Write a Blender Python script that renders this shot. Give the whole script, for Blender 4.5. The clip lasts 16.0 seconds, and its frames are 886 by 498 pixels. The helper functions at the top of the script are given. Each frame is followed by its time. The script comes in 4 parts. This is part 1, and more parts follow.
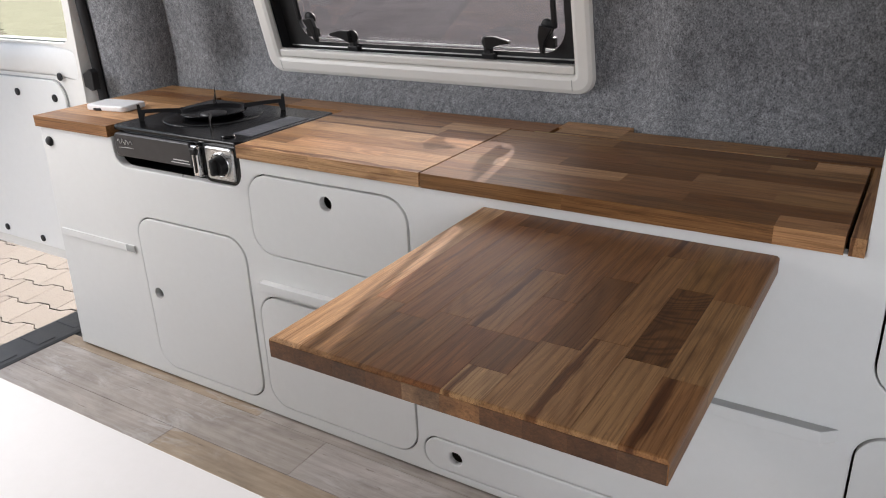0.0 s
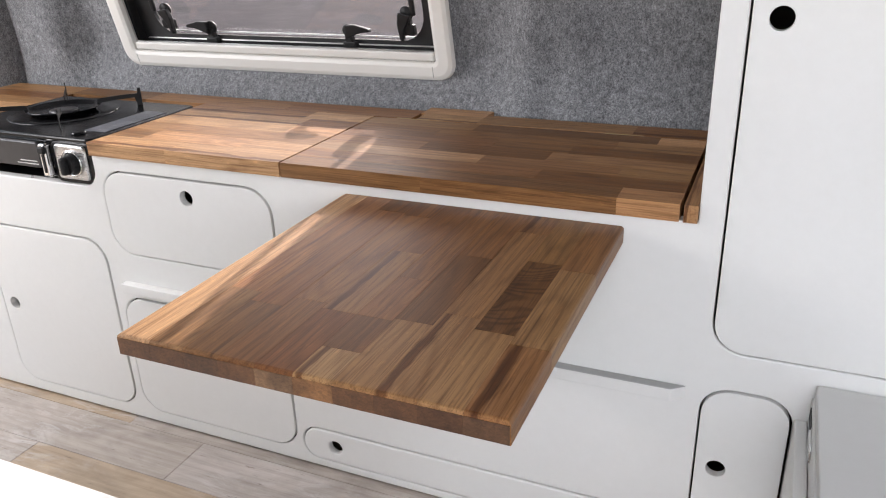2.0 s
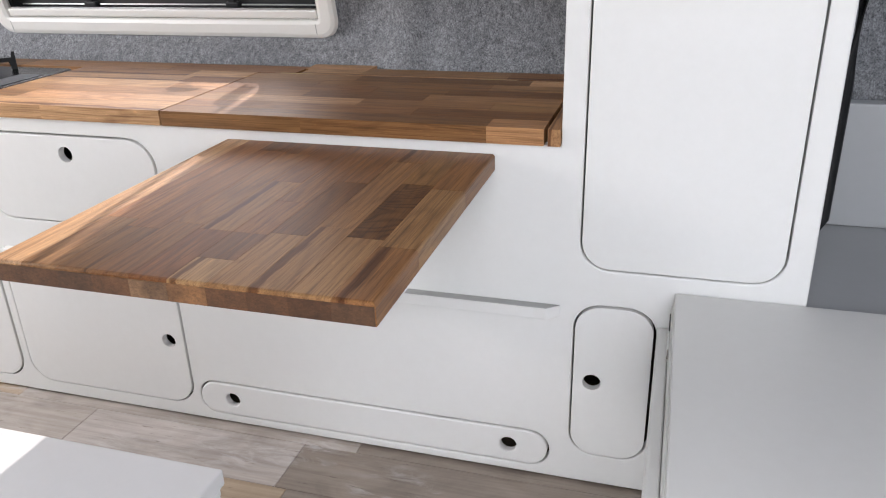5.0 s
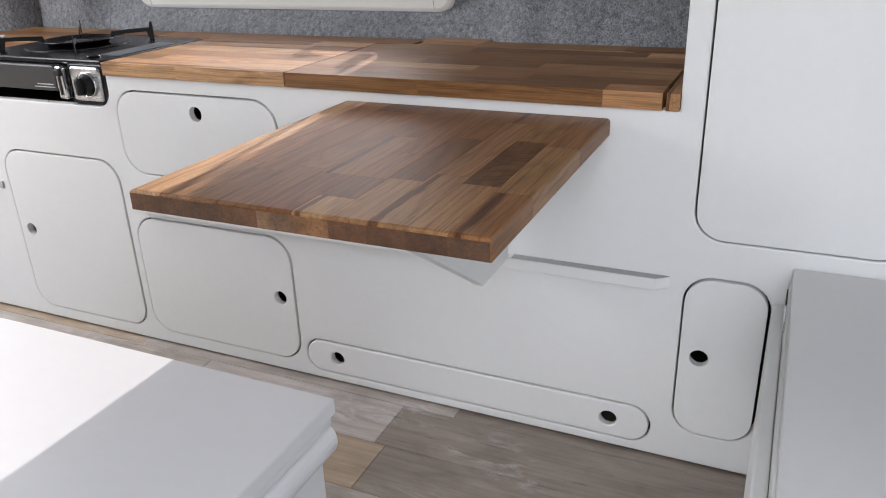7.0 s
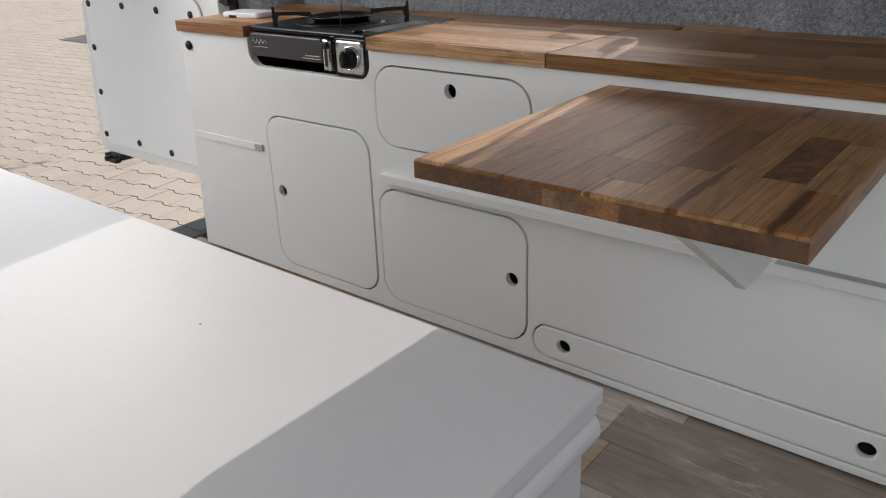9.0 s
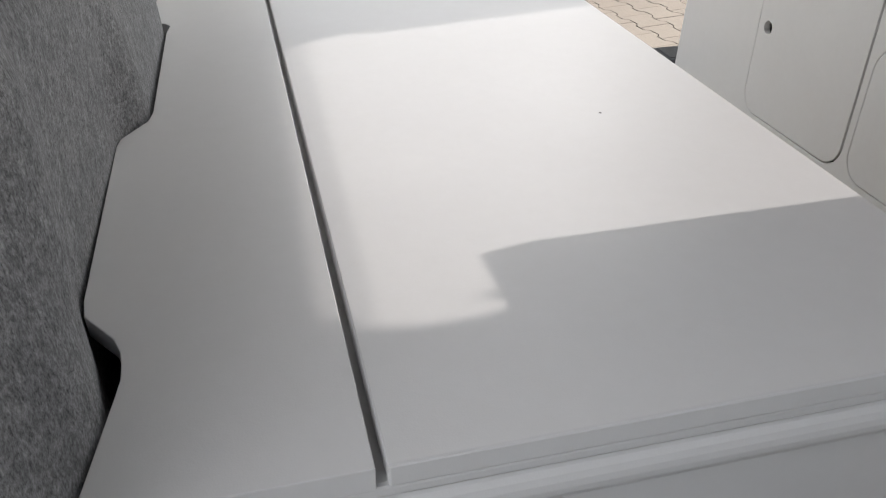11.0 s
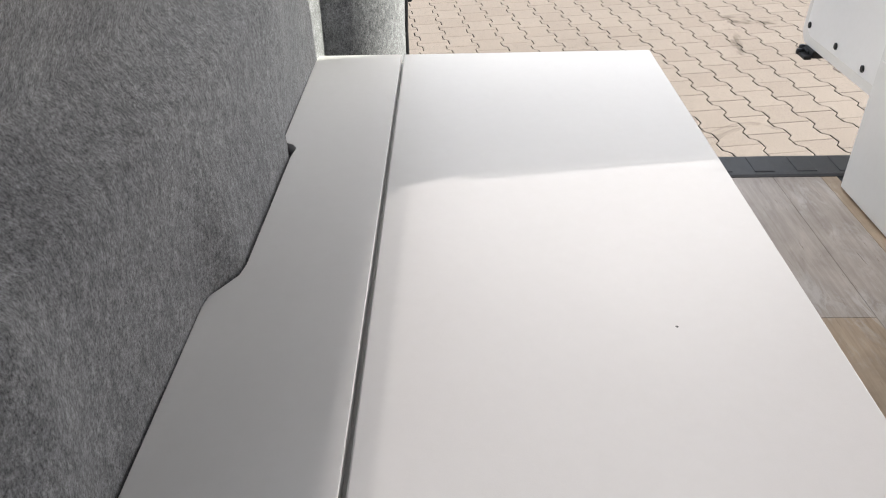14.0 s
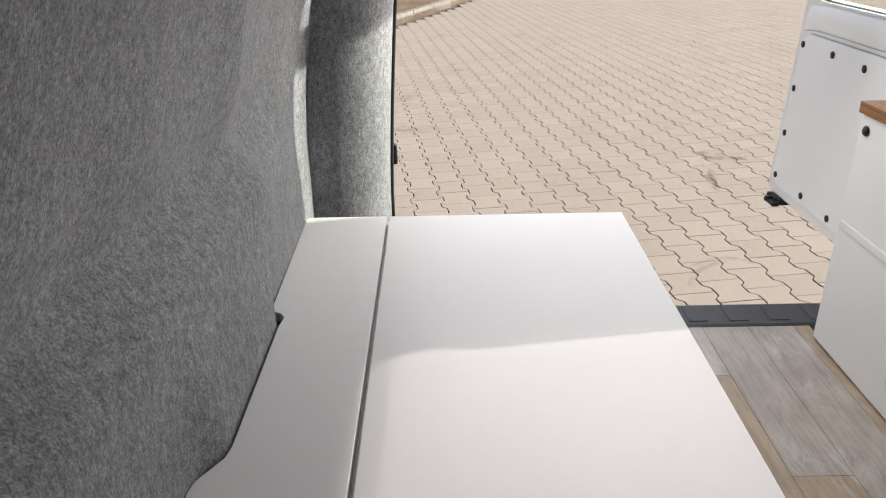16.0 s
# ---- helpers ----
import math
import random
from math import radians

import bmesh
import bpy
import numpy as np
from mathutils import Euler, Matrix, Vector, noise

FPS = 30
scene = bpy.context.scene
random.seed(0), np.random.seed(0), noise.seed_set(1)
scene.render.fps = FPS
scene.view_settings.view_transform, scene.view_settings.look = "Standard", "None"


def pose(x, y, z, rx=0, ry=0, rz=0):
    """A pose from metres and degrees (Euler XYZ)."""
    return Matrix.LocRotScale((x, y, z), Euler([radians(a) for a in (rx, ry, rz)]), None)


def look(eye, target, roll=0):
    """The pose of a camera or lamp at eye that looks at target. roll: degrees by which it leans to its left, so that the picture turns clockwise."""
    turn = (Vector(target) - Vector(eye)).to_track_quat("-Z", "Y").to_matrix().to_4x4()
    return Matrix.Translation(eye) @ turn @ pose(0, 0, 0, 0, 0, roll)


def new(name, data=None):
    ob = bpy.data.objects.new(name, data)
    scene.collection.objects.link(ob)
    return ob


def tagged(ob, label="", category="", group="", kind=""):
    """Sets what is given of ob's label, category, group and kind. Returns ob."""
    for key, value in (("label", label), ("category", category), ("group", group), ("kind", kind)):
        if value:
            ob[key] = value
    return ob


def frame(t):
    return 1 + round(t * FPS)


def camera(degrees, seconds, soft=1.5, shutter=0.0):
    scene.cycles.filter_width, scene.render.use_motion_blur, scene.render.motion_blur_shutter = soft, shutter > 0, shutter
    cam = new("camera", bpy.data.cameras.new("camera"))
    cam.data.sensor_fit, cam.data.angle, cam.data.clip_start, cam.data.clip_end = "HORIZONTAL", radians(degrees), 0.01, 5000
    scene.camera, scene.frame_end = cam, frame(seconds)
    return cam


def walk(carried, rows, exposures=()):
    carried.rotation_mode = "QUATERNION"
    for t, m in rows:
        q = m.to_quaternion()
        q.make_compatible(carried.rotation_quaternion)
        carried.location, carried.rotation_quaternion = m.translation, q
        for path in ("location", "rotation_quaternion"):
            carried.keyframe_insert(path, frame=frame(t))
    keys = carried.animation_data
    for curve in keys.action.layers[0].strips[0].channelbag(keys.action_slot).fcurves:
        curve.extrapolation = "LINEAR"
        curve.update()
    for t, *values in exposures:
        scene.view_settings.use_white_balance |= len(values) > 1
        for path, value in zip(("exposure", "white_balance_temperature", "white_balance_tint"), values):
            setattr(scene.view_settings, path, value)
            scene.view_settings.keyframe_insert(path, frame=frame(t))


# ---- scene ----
cam = camera(59.6, 16.0, soft=1.1)
PATH = [
    (0, (1.587, -0.899, 0.866), (0.592, 0.66, 0.106), -2.1),
    (0.5, (1.601, -0.897, 0.872), (0.667, 0.693, 0.099), -2.2),
    (1, (1.607, -0.896, 0.867), (0.735, 0.727, 0.089), -2.1),
    (1.5, (1.62, -0.893, 0.862), (0.808, 0.759, 0.082), -2.0),
    (2, (1.63, -0.892, 0.857), (0.879, 0.788, 0.073), -1.9),
    (2.5, (1.641, -0.894, 0.85), (0.95, 0.811, 0.064), -1.9),
    (3, (1.649, -0.913, 0.839), (1.025, 0.815, 0.047), -1.7),
    (3.5, (1.671, -0.916, 0.833), (1.115, 0.83, 0.031), -1.7),
    (3.7, (1.677, -0.914, 0.829), (1.146, 0.837, 0.022), -1.7),
    (5.8, (1.693, -0.964, 0.774), (1.117, 0.782, -0.012), -1.8),
    (6, (1.693, -0.966, 0.769), (1.09, 0.772, -0.015), -1.8),
    (6.5, (1.681, -0.967, 0.748), (1.004, 0.742, -0.038), -1.9),
    (7, (1.685, -0.977, 0.749), (0.911, 0.691, -0.038), -2.0),
    (7.5, (1.686, -0.981, 0.748), (0.82, 0.641, -0.038), -1.9),
    (8, (1.655, -1.008, 0.746), (0.71, 0.57, -0.041), -1.9),
    (8.5, (1.622, -1.026, 0.735), (0.571, 0.482, -0.053), -2.0),
    (9, (1.598, -1.014, 0.738), (0.431, 0.404, -0.056), -2.1),
    (9.5, (1.592, -0.987, 0.713), (0.287, 0.307, -0.077), -2.1),
    (10, (1.6, -0.97, 0.667), (0.096, 0.096, -0.109), -2.0),
    (10.2, (1.616, -0.966, 0.655), (0.013, -0.096, -0.166), -2.4),
    (12.3, (1.568, -0.871, 0.711), (0.006, -0.818, -0.537), -2.0),
    (12.5, (1.556, -0.865, 0.726), (-0.011, -0.84, -0.516), -2.0),
    (13, (1.533, -0.848, 0.75), (-0.071, -0.877, -0.445), -2.0),
    (13.5, (1.523, -0.831, 0.78), (-0.122, -0.891, -0.356), -1.9),
    (14, (1.523, -0.811, 0.81), (-0.169, -0.879, -0.254), -1.8),
    (14.5, (1.527, -0.802, 0.827), (-0.214, -0.865, -0.154), -1.7),
    (15, (1.531, -0.794, 0.845), (-0.247, -0.85, -0.069), -1.7),
    (15.5, (1.53, -0.795, 0.865), (-0.276, -0.841, 0.006), -1.6),
    (16, (1.528, -0.799, 0.896), (-0.307, -0.833, 0.101), -1.5),
]
walk(cam, [(t, look(eye, target, roll)) for t, eye, target, roll in PATH], [(0, 1.5, 6430, 13.5), (1, 1.78, 6430, 13.5), (2, 2.05, 6450, 14), (3.5, 2.06, 6450, 14), (6, 2.14, 6330, 14), (6.5, 1.92, 6300, 13.5), (7, 1.82, 6270, 13.5), (8, 1.6, 6300, 12.5), (8.5, 1.28, 6380, 12), (9, 1.12, 6450, 12), (10.2, 1.02, 6450, 11), (12.5, 1.5, 6550, 11), (14, 1.3, 6500, 12), (16, 1.2, 6550, 13)])

# ---- world and light ----
SUN_DIR = Vector((0.059, -0.353, -0.159)).normalized()
world = bpy.data.worlds.new("sky")
scene.world = world
world.use_nodes = True
wn = world.node_tree.nodes
sky = wn.new("ShaderNodeTexSky")
sky.sky_type = "NISHITA"
sky.sun_disc = False
sky.sun_elevation = radians(24)
sky.sun_rotation = radians(-9.5)
sky.dust_density = 2.0
wn["Background"].inputs["Strength"].default_value = 0.15
haze = wn.new("ShaderNodeHueSaturation")
haze.inputs["Saturation"].default_value = 0.4
world.node_tree.links.new(sky.outputs[0], haze.inputs["Color"])
world.node_tree.links.new(haze.outputs[0], wn["Background"].inputs["Color"])
sun = new("sun", bpy.data.lights.new("sun", "SUN"))
sun.data.energy, sun.data.angle, sun.data.color = 3.4, radians(0.55), (1.0, 0.962, 0.91)
sun.rotation_mode = "QUATERNION"
sun.rotation_quaternion = SUN_DIR.to_track_quat("-Z", "Y")
sun.location = (0, 6, 5)
# skylight through the open sliding door
door_sky = new("side_door_skylight", bpy.data.lights.new("side_door_skylight", "AREA"))
door_sky.data.shape, door_sky.data.size, door_sky.data.size_y = "RECTANGLE", 0.8, 0.7
door_sky.data.energy, door_sky.data.color = 2.3, (1.0, 0.985, 0.97)
door_sky.matrix_world = look((1.85, -1.45, 0.98), (1.4, 0.0, 0.25))
# skylight through the upper part of the open rear doorway
rear_sky = new("rear_door_skylight", bpy.data.lights.new("rear_door_skylight", "AREA"))
rear_sky.data.shape, rear_sky.data.size, rear_sky.data.size_y = "RECTANGLE", 1.0, 0.36
rear_sky.data.energy, rear_sky.data.color = 3.9, (1.0, 0.98, 0.945)
rear_sky.matrix_world = look((-0.2, -0.5, 1.0), (0.75, -0.62, 0.38))


# ---- materials ----
class Nodes:
    """Short forms for node building."""

    def __init__(self, name):
        self.mat = bpy.data.materials.new(name)
        self.mat.use_nodes = True
        self.tree = self.mat.node_tree
        self.bsdf = self.tree.nodes["Principled BSDF"]

    def add(self, kind, **values):
        node = self.tree.nodes.new("ShaderNode" + kind)
        for key, value in values.items():
            node.inputs[key.replace("_", " ")].default_value = value
        return node

    def link(self, a, b):
        self.tree.links.new(a, b)

    def place(self, scale):
        geo = self.add("NewGeometry")
        m = self.add("Mapping")
        m.inputs["Scale"].default_value = scale
        self.link(geo.outputs["Position"], m.inputs["Vector"])
        return m

    def noise(self, scale, vector=None, detail=4.0, rough=0.55, distortion=0.0):
        n = self.add("TexNoise")
        n.inputs["Scale"].default_value = scale
        n.inputs["Detail"].default_value = detail
        n.inputs["Roughness"].default_value = rough
        n.inputs["Distortion"].default_value = distortion
        if vector is None:
            vector = self.place((1, 1, 1)).outputs[0]
        self.link(vector, n.inputs["Vector"])
        return n.outputs[0]

    def ramp(self, value, stops):
        r = self.add("ValToRGB")
        el = r.color_ramp.elements
        while len(el) < len(stops):
            el.new(0.5)
        for e, (p, c) in zip(el, stops):
            e.position, e.color = p, (*c, 1) if len(c) == 3 else c
        self.link(value, r.inputs[0])
        return r.outputs[0]

    def mix(self, a, b, fac, blend="MIX"):
        m = self.tree.nodes.new("ShaderNodeMix")
        m.data_type, m.blend_type = "RGBA", blend
        for sock, v in ((m.inputs[0], fac), (m.inputs[6], a), (m.inputs[7], b)):
            if isinstance(v, (int, float)):
                sock.default_value = v
            elif isinstance(v, tuple):
                sock.default_value = (*v, 1)
            else:
                self.link(v, sock)
        return m.outputs[2]

    def bump(self, height, strength, distance):
        b = self.add("Bump")
        b.inputs["Strength"].default_value = strength
        b.inputs["Distance"].default_value = distance
        self.link(height, b.inputs["Height"])
        self.link(b.outputs[0], self.bsdf.inputs["Normal"])

    def set(self, color=None, rough=None, metal=None, **more):
        for key, v in (("Base Color", color), ("Roughness", rough), ("Metallic", metal), *((k.replace("_", " "), v) for k, v in more.items())):
            if v is None:
                continue
            if isinstance(v, (int, float)):
                self.bsdf.inputs[key].default_value = v
            elif isinstance(v, tuple):
                self.bsdf.inputs[key].default_value = (*v, 1)
            else:
                self.link(v, self.bsdf.inputs[key])
        return self.mat


def paint(name, color, rough, grain=1.0):
    n = Nodes(name)
    big = n.noise(3.5, detail=3)
    tint = n.ramp(big, [(0.3, tuple(c * 0.965 for c in color)), (0.7, color)])
    small = n.noise(900, detail=2)
    col = n.mix(tint, n.ramp(n.noise(60, detail=5, rough=0.7), [(0.3, (0.975, 0.975, 0.97)), (0.7, (1.0, 1.0, 1.0))]), 1.0, "MULTIPLY")
    n.bump(n.mix(small, n.noise(160, detail=2), 0.5), 0.10 * grain, 0.001)
    r = n.ramp(n.noise(9, detail=4), [(0.3, (rough * 0.95,) * 3), (0.7, (rough * 1.06,) * 3)])
    return n.set(col, r)


WHITE_FRONT = paint("white_satin_paint", (0.76, 0.755, 0.735), 0.42)
WHITE_BENCH = paint("white_gloss_paint", (0.66, 0.655, 0.65), 0.44, 1.6)
WHITE_BENCH.node_tree.nodes["Principled BSDF"].inputs["Specular IOR Level"].default_value = 0.35
WHITE_BODY = paint("white_car_paint", (0.84, 0.825, 0.79), 0.22, 0.3)
WHITE_PANEL = paint("white_panel_board", (0.88, 0.875, 0.855), 0.35, 0.3)
CREAM = paint("cream_plastic", (0.78, 0.765, 0.73), 0.35, 0.6)
# grey for trim and for painted shade on batten and rear door
GREY_TRIM_SHADE = paint("grey_trim_shade", (0.40, 0.40, 0.385), 0.6)
GREY_PANEL = paint("light_grey_panel", (0.68, 0.67, 0.645), 0.45)
GREY_SHELF = paint("grey_panel", (0.40, 0.405, 0.41), 0.5)


def plastic(name, color, rough, bump=0.08):
    n = Nodes(name)
    col = n.ramp(n.noise(40, detail=4), [(0.3, tuple(c * 0.8 for c in color)), (0.75, tuple(c * 1.15 for c in color))])
    n.bump(n.noise(700, detail=2), bump, 0.001)
    return n.set(col, rough)


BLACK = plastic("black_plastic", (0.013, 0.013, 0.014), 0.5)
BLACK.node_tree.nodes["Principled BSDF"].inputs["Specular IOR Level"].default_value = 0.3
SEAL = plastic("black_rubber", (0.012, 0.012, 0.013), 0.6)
SILL = plastic("black_sill_plastic", (0.03, 0.031, 0.034), 0.5, 0.4)
ENAMEL = plastic("black_enamel", (0.006, 0.006, 0.007), 0.22, 0.02)
ENAMEL.node_tree.nodes["Principled BSDF"].inputs["Specular IOR Level"].default_value = 0.25
STOVE_FACE = plastic("dark_grey_enamel", (0.035, 0.033, 0.035), 0.35, 0.02)
WHITE_PLASTIC = paint("white_plastic", (0.75, 0.75, 0.76), 0.3, 0.2)
FAINT = plastic("faint_print", (0.2, 0.2, 0.22), 0.4, 0.0)
PRINT = plastic("pale_print", (0.65, 0.65, 0.63), 0.5, 0.0)


def steel(name, color, rough):
    n = Nodes(name)
    v = n.place((30, 600, 600)).outputs[0]
    r = n.ramp(n.noise(1.0, v), [(0.3, (rough * 0.7,) * 3), (0.7, (rough * 1.3,) * 3)])
    return n.set(color, r, 1.0)


# unseen cabinet insides, coloured dark so the finger holes look shaded
INSIDE_SHADE = plastic("dark_inside_shade", (0.10, 0.075, 0.05), 0.7)
CHROME = steel("chrome", (0.72, 0.72, 0.72), 0.12)
BRASS = steel("dull_brass", (0.45, 0.36, 0.2), 0.5)
BRUSHED = steel("brushed_steel", (0.6, 0.6, 0.6), 0.3)


def felt():
    n = Nodes("grey_felt")
    fine = n.noise(420, n.place((1, 1, 0.7)).outputs[0], detail=5, rough=0.75)
    mid = n.noise(120, n.place((1, 1, 0.55)).outputs[0], detail=4, rough=0.7)
    big = n.noise(7, detail=3)
    base = n.ramp(fine, [(0.33, (0.062, 0.063, 0.067)), (0.46, (0.172, 0.175, 0.183)), (0.68, (0.345, 0.351, 0.365))])
    col = n.mix(base, n.ramp(mid, [(0.32, (0.62, 0.62, 0.63)), (0.68, (1.32, 1.32, 1.31))]), 1.0, "MULTIPLY")
    col = n.mix(col, n.ramp(big, [(0.3, (0.86, 0.86, 0.87)), (0.7, (1.1, 1.1, 1.1))]), 1.0, "MULTIPLY")
    n.bump(n.mix(fine, mid, 0.4), 0.4, 0.003)
    n.set(None, 1.0, Sheen_Weight=0.12, Sheen_Roughness=0.6)
    n.bsdf.inputs["Specular IOR Level"].default_value = 0.1
    return n.set(col)


FELT = felt()


def oak(name, along):
    """Oiled oak staves; along: the axis of the grain. The object's colour carries each stave's tone, figure and hue."""
    n = Nodes(name)
    info = n.add("ObjectInfo")
    rnd = info.outputs["Random"]
    split = n.add("SeparateColor")
    n.link(info.outputs["Color"], split.inputs[0])
    geo = n.add("NewGeometry").outputs["Position"]
    shift = n.add("VectorMath")
    shift.operation = "ADD"
    comb = n.add("CombineXYZ")
    for k, f in enumerate((37.0, 53.0, 71.0)):
        mul = n.add("Math")
        mul.operation = "MULTIPLY"
        mul.inputs[1].default_value = f
        n.link(rnd, mul.inputs[0])
        n.link(mul.outputs[0], comb.inputs[k])
    n.link(geo, shift.inputs[0])
    n.link(comb.outputs[0], shift.inputs[1])

    def grain(a, b, detail=4, rough=0.6, distortion=0.0):
        m = n.add("Mapping")
        m.inputs["Scale"].default_value = [a if ax == along else b for ax in "xyz"]
        n.link(shift.outputs[0], m.inputs["Vector"])
        return n.noise(1.0, m.outputs[0], detail, rough, distortion)

    # growth rings as bands of a slowly bending field
    field = grain(2.2, 17, 2, 0.45, 0.5)
    band = n.add("Math")
    band.operation = "MULTIPLY"
    band.inputs[1].default_value = 62.0
    n.link(field, band.inputs[0])
    sine = n.add("Math")
    sine.operation = "SINE"
    n.link(band.outputs[0], sine.inputs[0])
    rings = n.add("MapRange")
    rings.inputs["From Min"].default_value = -1.0
    n.link(sine.outputs[0], rings.inputs["Value"])
    pores = grain(13, 700, 3, 0.6)
    streak = grain(2.6, 260, 5, 0.72)
    vein = grain(2.6, 85, 3, 0.5, 0.6)
    ray = grain(85, 300, 2, 0.5, 0.6)
    tone = n.ramp(split.outputs[0], [(0.0, (0.062, 0.027, 0.010)), (0.3, (0.152, 0.071, 0.027)), (0.55, (0.232, 0.114, 0.045)), (0.8, (0.325, 0.178, 0.082)), (1.0, (0.53, 0.315, 0.165))])
    col = n.mix(tone, n.ramp(rings.outputs[0], [(0.0, (0.74, 0.69, 0.64)), (0.35, (0.98, 0.97, 0.96)), (1.0, (1.14, 1.13, 1.10))]), 0.6, "MULTIPLY")
    col = n.mix(col, n.ramp(streak, [(0.33, (0.50, 0.42, 0.36)), (0.47, (0.96, 0.95, 0.94)), (0.68, (1.22, 1.2, 1.15))]), 0.78, "MULTIPLY")
    col = n.mix(col, n.ramp(vein, [(0.27, (0.40, 0.32, 0.26)), (0.36, (1, 1, 1)), (0.66, (1, 1, 1)), (0.74, (1.2, 1.18, 1.14))]), 0.5, "MULTIPLY")
    col = n.mix(col, n.ramp(pores, [(0.38, (0.42, 0.34, 0.27)), (0.5, (1, 1, 1))]), 0.55, "MULTIPLY")
    col = n.mix(col, n.ramp(ray, [(0.62, (1, 1, 1)), (0.70, (1.35, 1.3, 1.22))]), 0.6, "MULTIPLY")
    patch = grain(5, 40, 4, 0.6, 0.8)
    col = n.mix(col, n.ramp(patch, [(0.34, (0.70, 0.62, 0.56)), (0.47, (1, 1, 1)), (0.56, (1, 1, 1)), (0.70, (1.42, 1.40, 1.36))]), 0.4, "MULTIPLY")
    # heartwood streaks and crossing figure on the staves that carry them
    local = n.add("SeparateXYZ")
    n.link(n.add("TexCoord").outputs["Generated"], local.inputs[0])
    wander = n.add("Math")
    wander.operation = "MULTIPLY_ADD"
    wander.inputs[1].default_value = 0.55
    n.link(grain(9, 30, 3, 0.6), wander.inputs[0])
    n.link(local.outputs["X" if along == "y" else "Y"], wander.inputs[2])
    band_at = n.ramp(wander.outputs[0], [(0.30, (0, 0, 0)), (0.40, (1, 1, 1)), (0.54, (1, 1, 1)), (0.60, (0, 0, 0))])
    streaked = n.ramp(split.outputs[1], [(0.3, (0, 0, 0)), (0.4, (1, 1, 1)), (0.6, (1, 1, 1)), (0.7, (0, 0, 0))])
    col = n.mix(col, n.mix((1, 1, 1), (0.40, 0.31, 0.25), n.mix(band_at, streaked, 1.0, "MULTIPLY")), 1.0, "MULTIPLY")
    swirl = n.add("Math")
    swirl.operation = "SINE"
    turns = n.add("Math")
    turns.operation = "MULTIPLY"
    turns.inputs[1].default_value = 88.0
    n.link(grain(19, 11, 1, 0.4, 0.35), turns.inputs[0])
    n.link(turns.outputs[0], swirl.inputs[0])
    waves = n.add("MapRange")
    waves.inputs["From Min"].default_value = -1.0
    n.link(swirl.outputs[0], waves.inputs["Value"])
    figured = n.ramp(split.outputs[1], [(0.7, (0, 0, 0)), (0.85, (1, 1, 1))])
    col = n.mix(col, n.mix((1, 1, 1), n.ramp(waves.outputs[0], [(0.0, (0.7, 0.65, 0.6)), (0.7, (1.2, 1.18, 1.14))]), figured), 1.0, "MULTIPLY")
    col = n.mix(col, n.ramp(split.outputs[2], [(0.0, (1.10, 0.93, 0.86)), (0.5, (1, 1, 1)), (1.0, (0.98, 1.04, 1.0))]), 1.0, "MULTIPLY")
    n.bump(pores, 0.15, 0.001)
    r = n.ramp(streak, [(0.3, (0.38,) * 3), (0.7, (0.48,) * 3)])
    n.bsdf.inputs["Specular IOR Level"].default_value = 0.28
    return n.set(col, r)


OAK_X = oak("oak_along_x", "x")
OAK_Y = oak("oak_along_y", "y")


def end_grain():
    n = Nodes("oak_end_grain")
    rnd = n.add("ObjectInfo").outputs["Random"]
    rings = n.noise(1.0, n.place((260, 40, 420)).outputs[0], 4, 0.65, 1.0)
    tone = n.ramp(rnd, [(0.0, (0.085, 0.038, 0.017)), (0.35, (0.13, 0.060, 0.026)), (0.6, (0.095, 0.048, 0.024)), (0.8, (0.19, 0.118, 0.07)), (1.0, (0.22, 0.105, 0.042))])
    col = n.mix(tone, n.ramp(rings, [(0.3, (0.55, 0.5, 0.45)), (0.7, (1.3, 1.28, 1.2))]), 0.85, "MULTIPLY")
    col = n.mix(col, n.ramp(n.noise(35, detail=4), [(0.35, (0.5, 0.47, 0.45)), (0.65, (1.35, 1.33, 1.3))]), 0.8, "MULTIPLY")
    return n.set(col, 0.6)


OAK_END = end_grain()


def vinyl():
    """Printed wood-look vinyl; the object's colour carries each plank's tone."""
    n = Nodes("weathered_wood_vinyl")
    tone = n.add("ObjectInfo").outputs["Color"]
    cloud = n.noise(1.0, n.place((7, 16, 1)).outputs[0], 6, 0.62, 0.7)
    grain = n.noise(1.0, n.place((4, 120, 1)).outputs[0], 5, 0.65, 0.4)
    pale = n.noise(1.0, n.place((9, 30, 1)).outputs[0], 6, 0.7, 1.2)
    where = n.noise(1.0, n.place((3.1, 6, 1)).outputs[0], 2, 0.5)
    crack = n.noise(1.0, n.place((16, 210, 1)).outputs[0], 4, 0.6, 0.5)
    col = n.mix(tone, n.ramp(cloud, [(0.3, (0.72, 0.70, 0.69)), (0.5, (1, 1, 1)), (0.72, (1.26, 1.26, 1.27))]), 0.9, "MULTIPLY")
    col = n.mix(col, n.ramp(grain, [(0.3, (0.74, 0.71, 0.69)), (0.6, (1.05, 1.05, 1.05))]), 0.75, "MULTIPLY")
    patch = n.mix(n.ramp(pale, [(0.50, (0, 0, 0)), (0.64, (0.5, 0.5, 0.5))]), n.ramp(where, [(0.50, (0, 0, 0)), (0.62, (1, 1, 1))]), 1.0, "MULTIPLY")
    col = n.mix(col, (0.60, 0.58, 0.565), patch)
    col = n.mix(col, n.ramp(crack, [(0.29, (0.30, 0.25, 0.22)), (0.35, (1, 1, 1))]), 0.7, "MULTIPLY")
    n.bump(grain, 0.08, 0.001)
    return n.set(col, 0.35)


VINYL = vinyl()


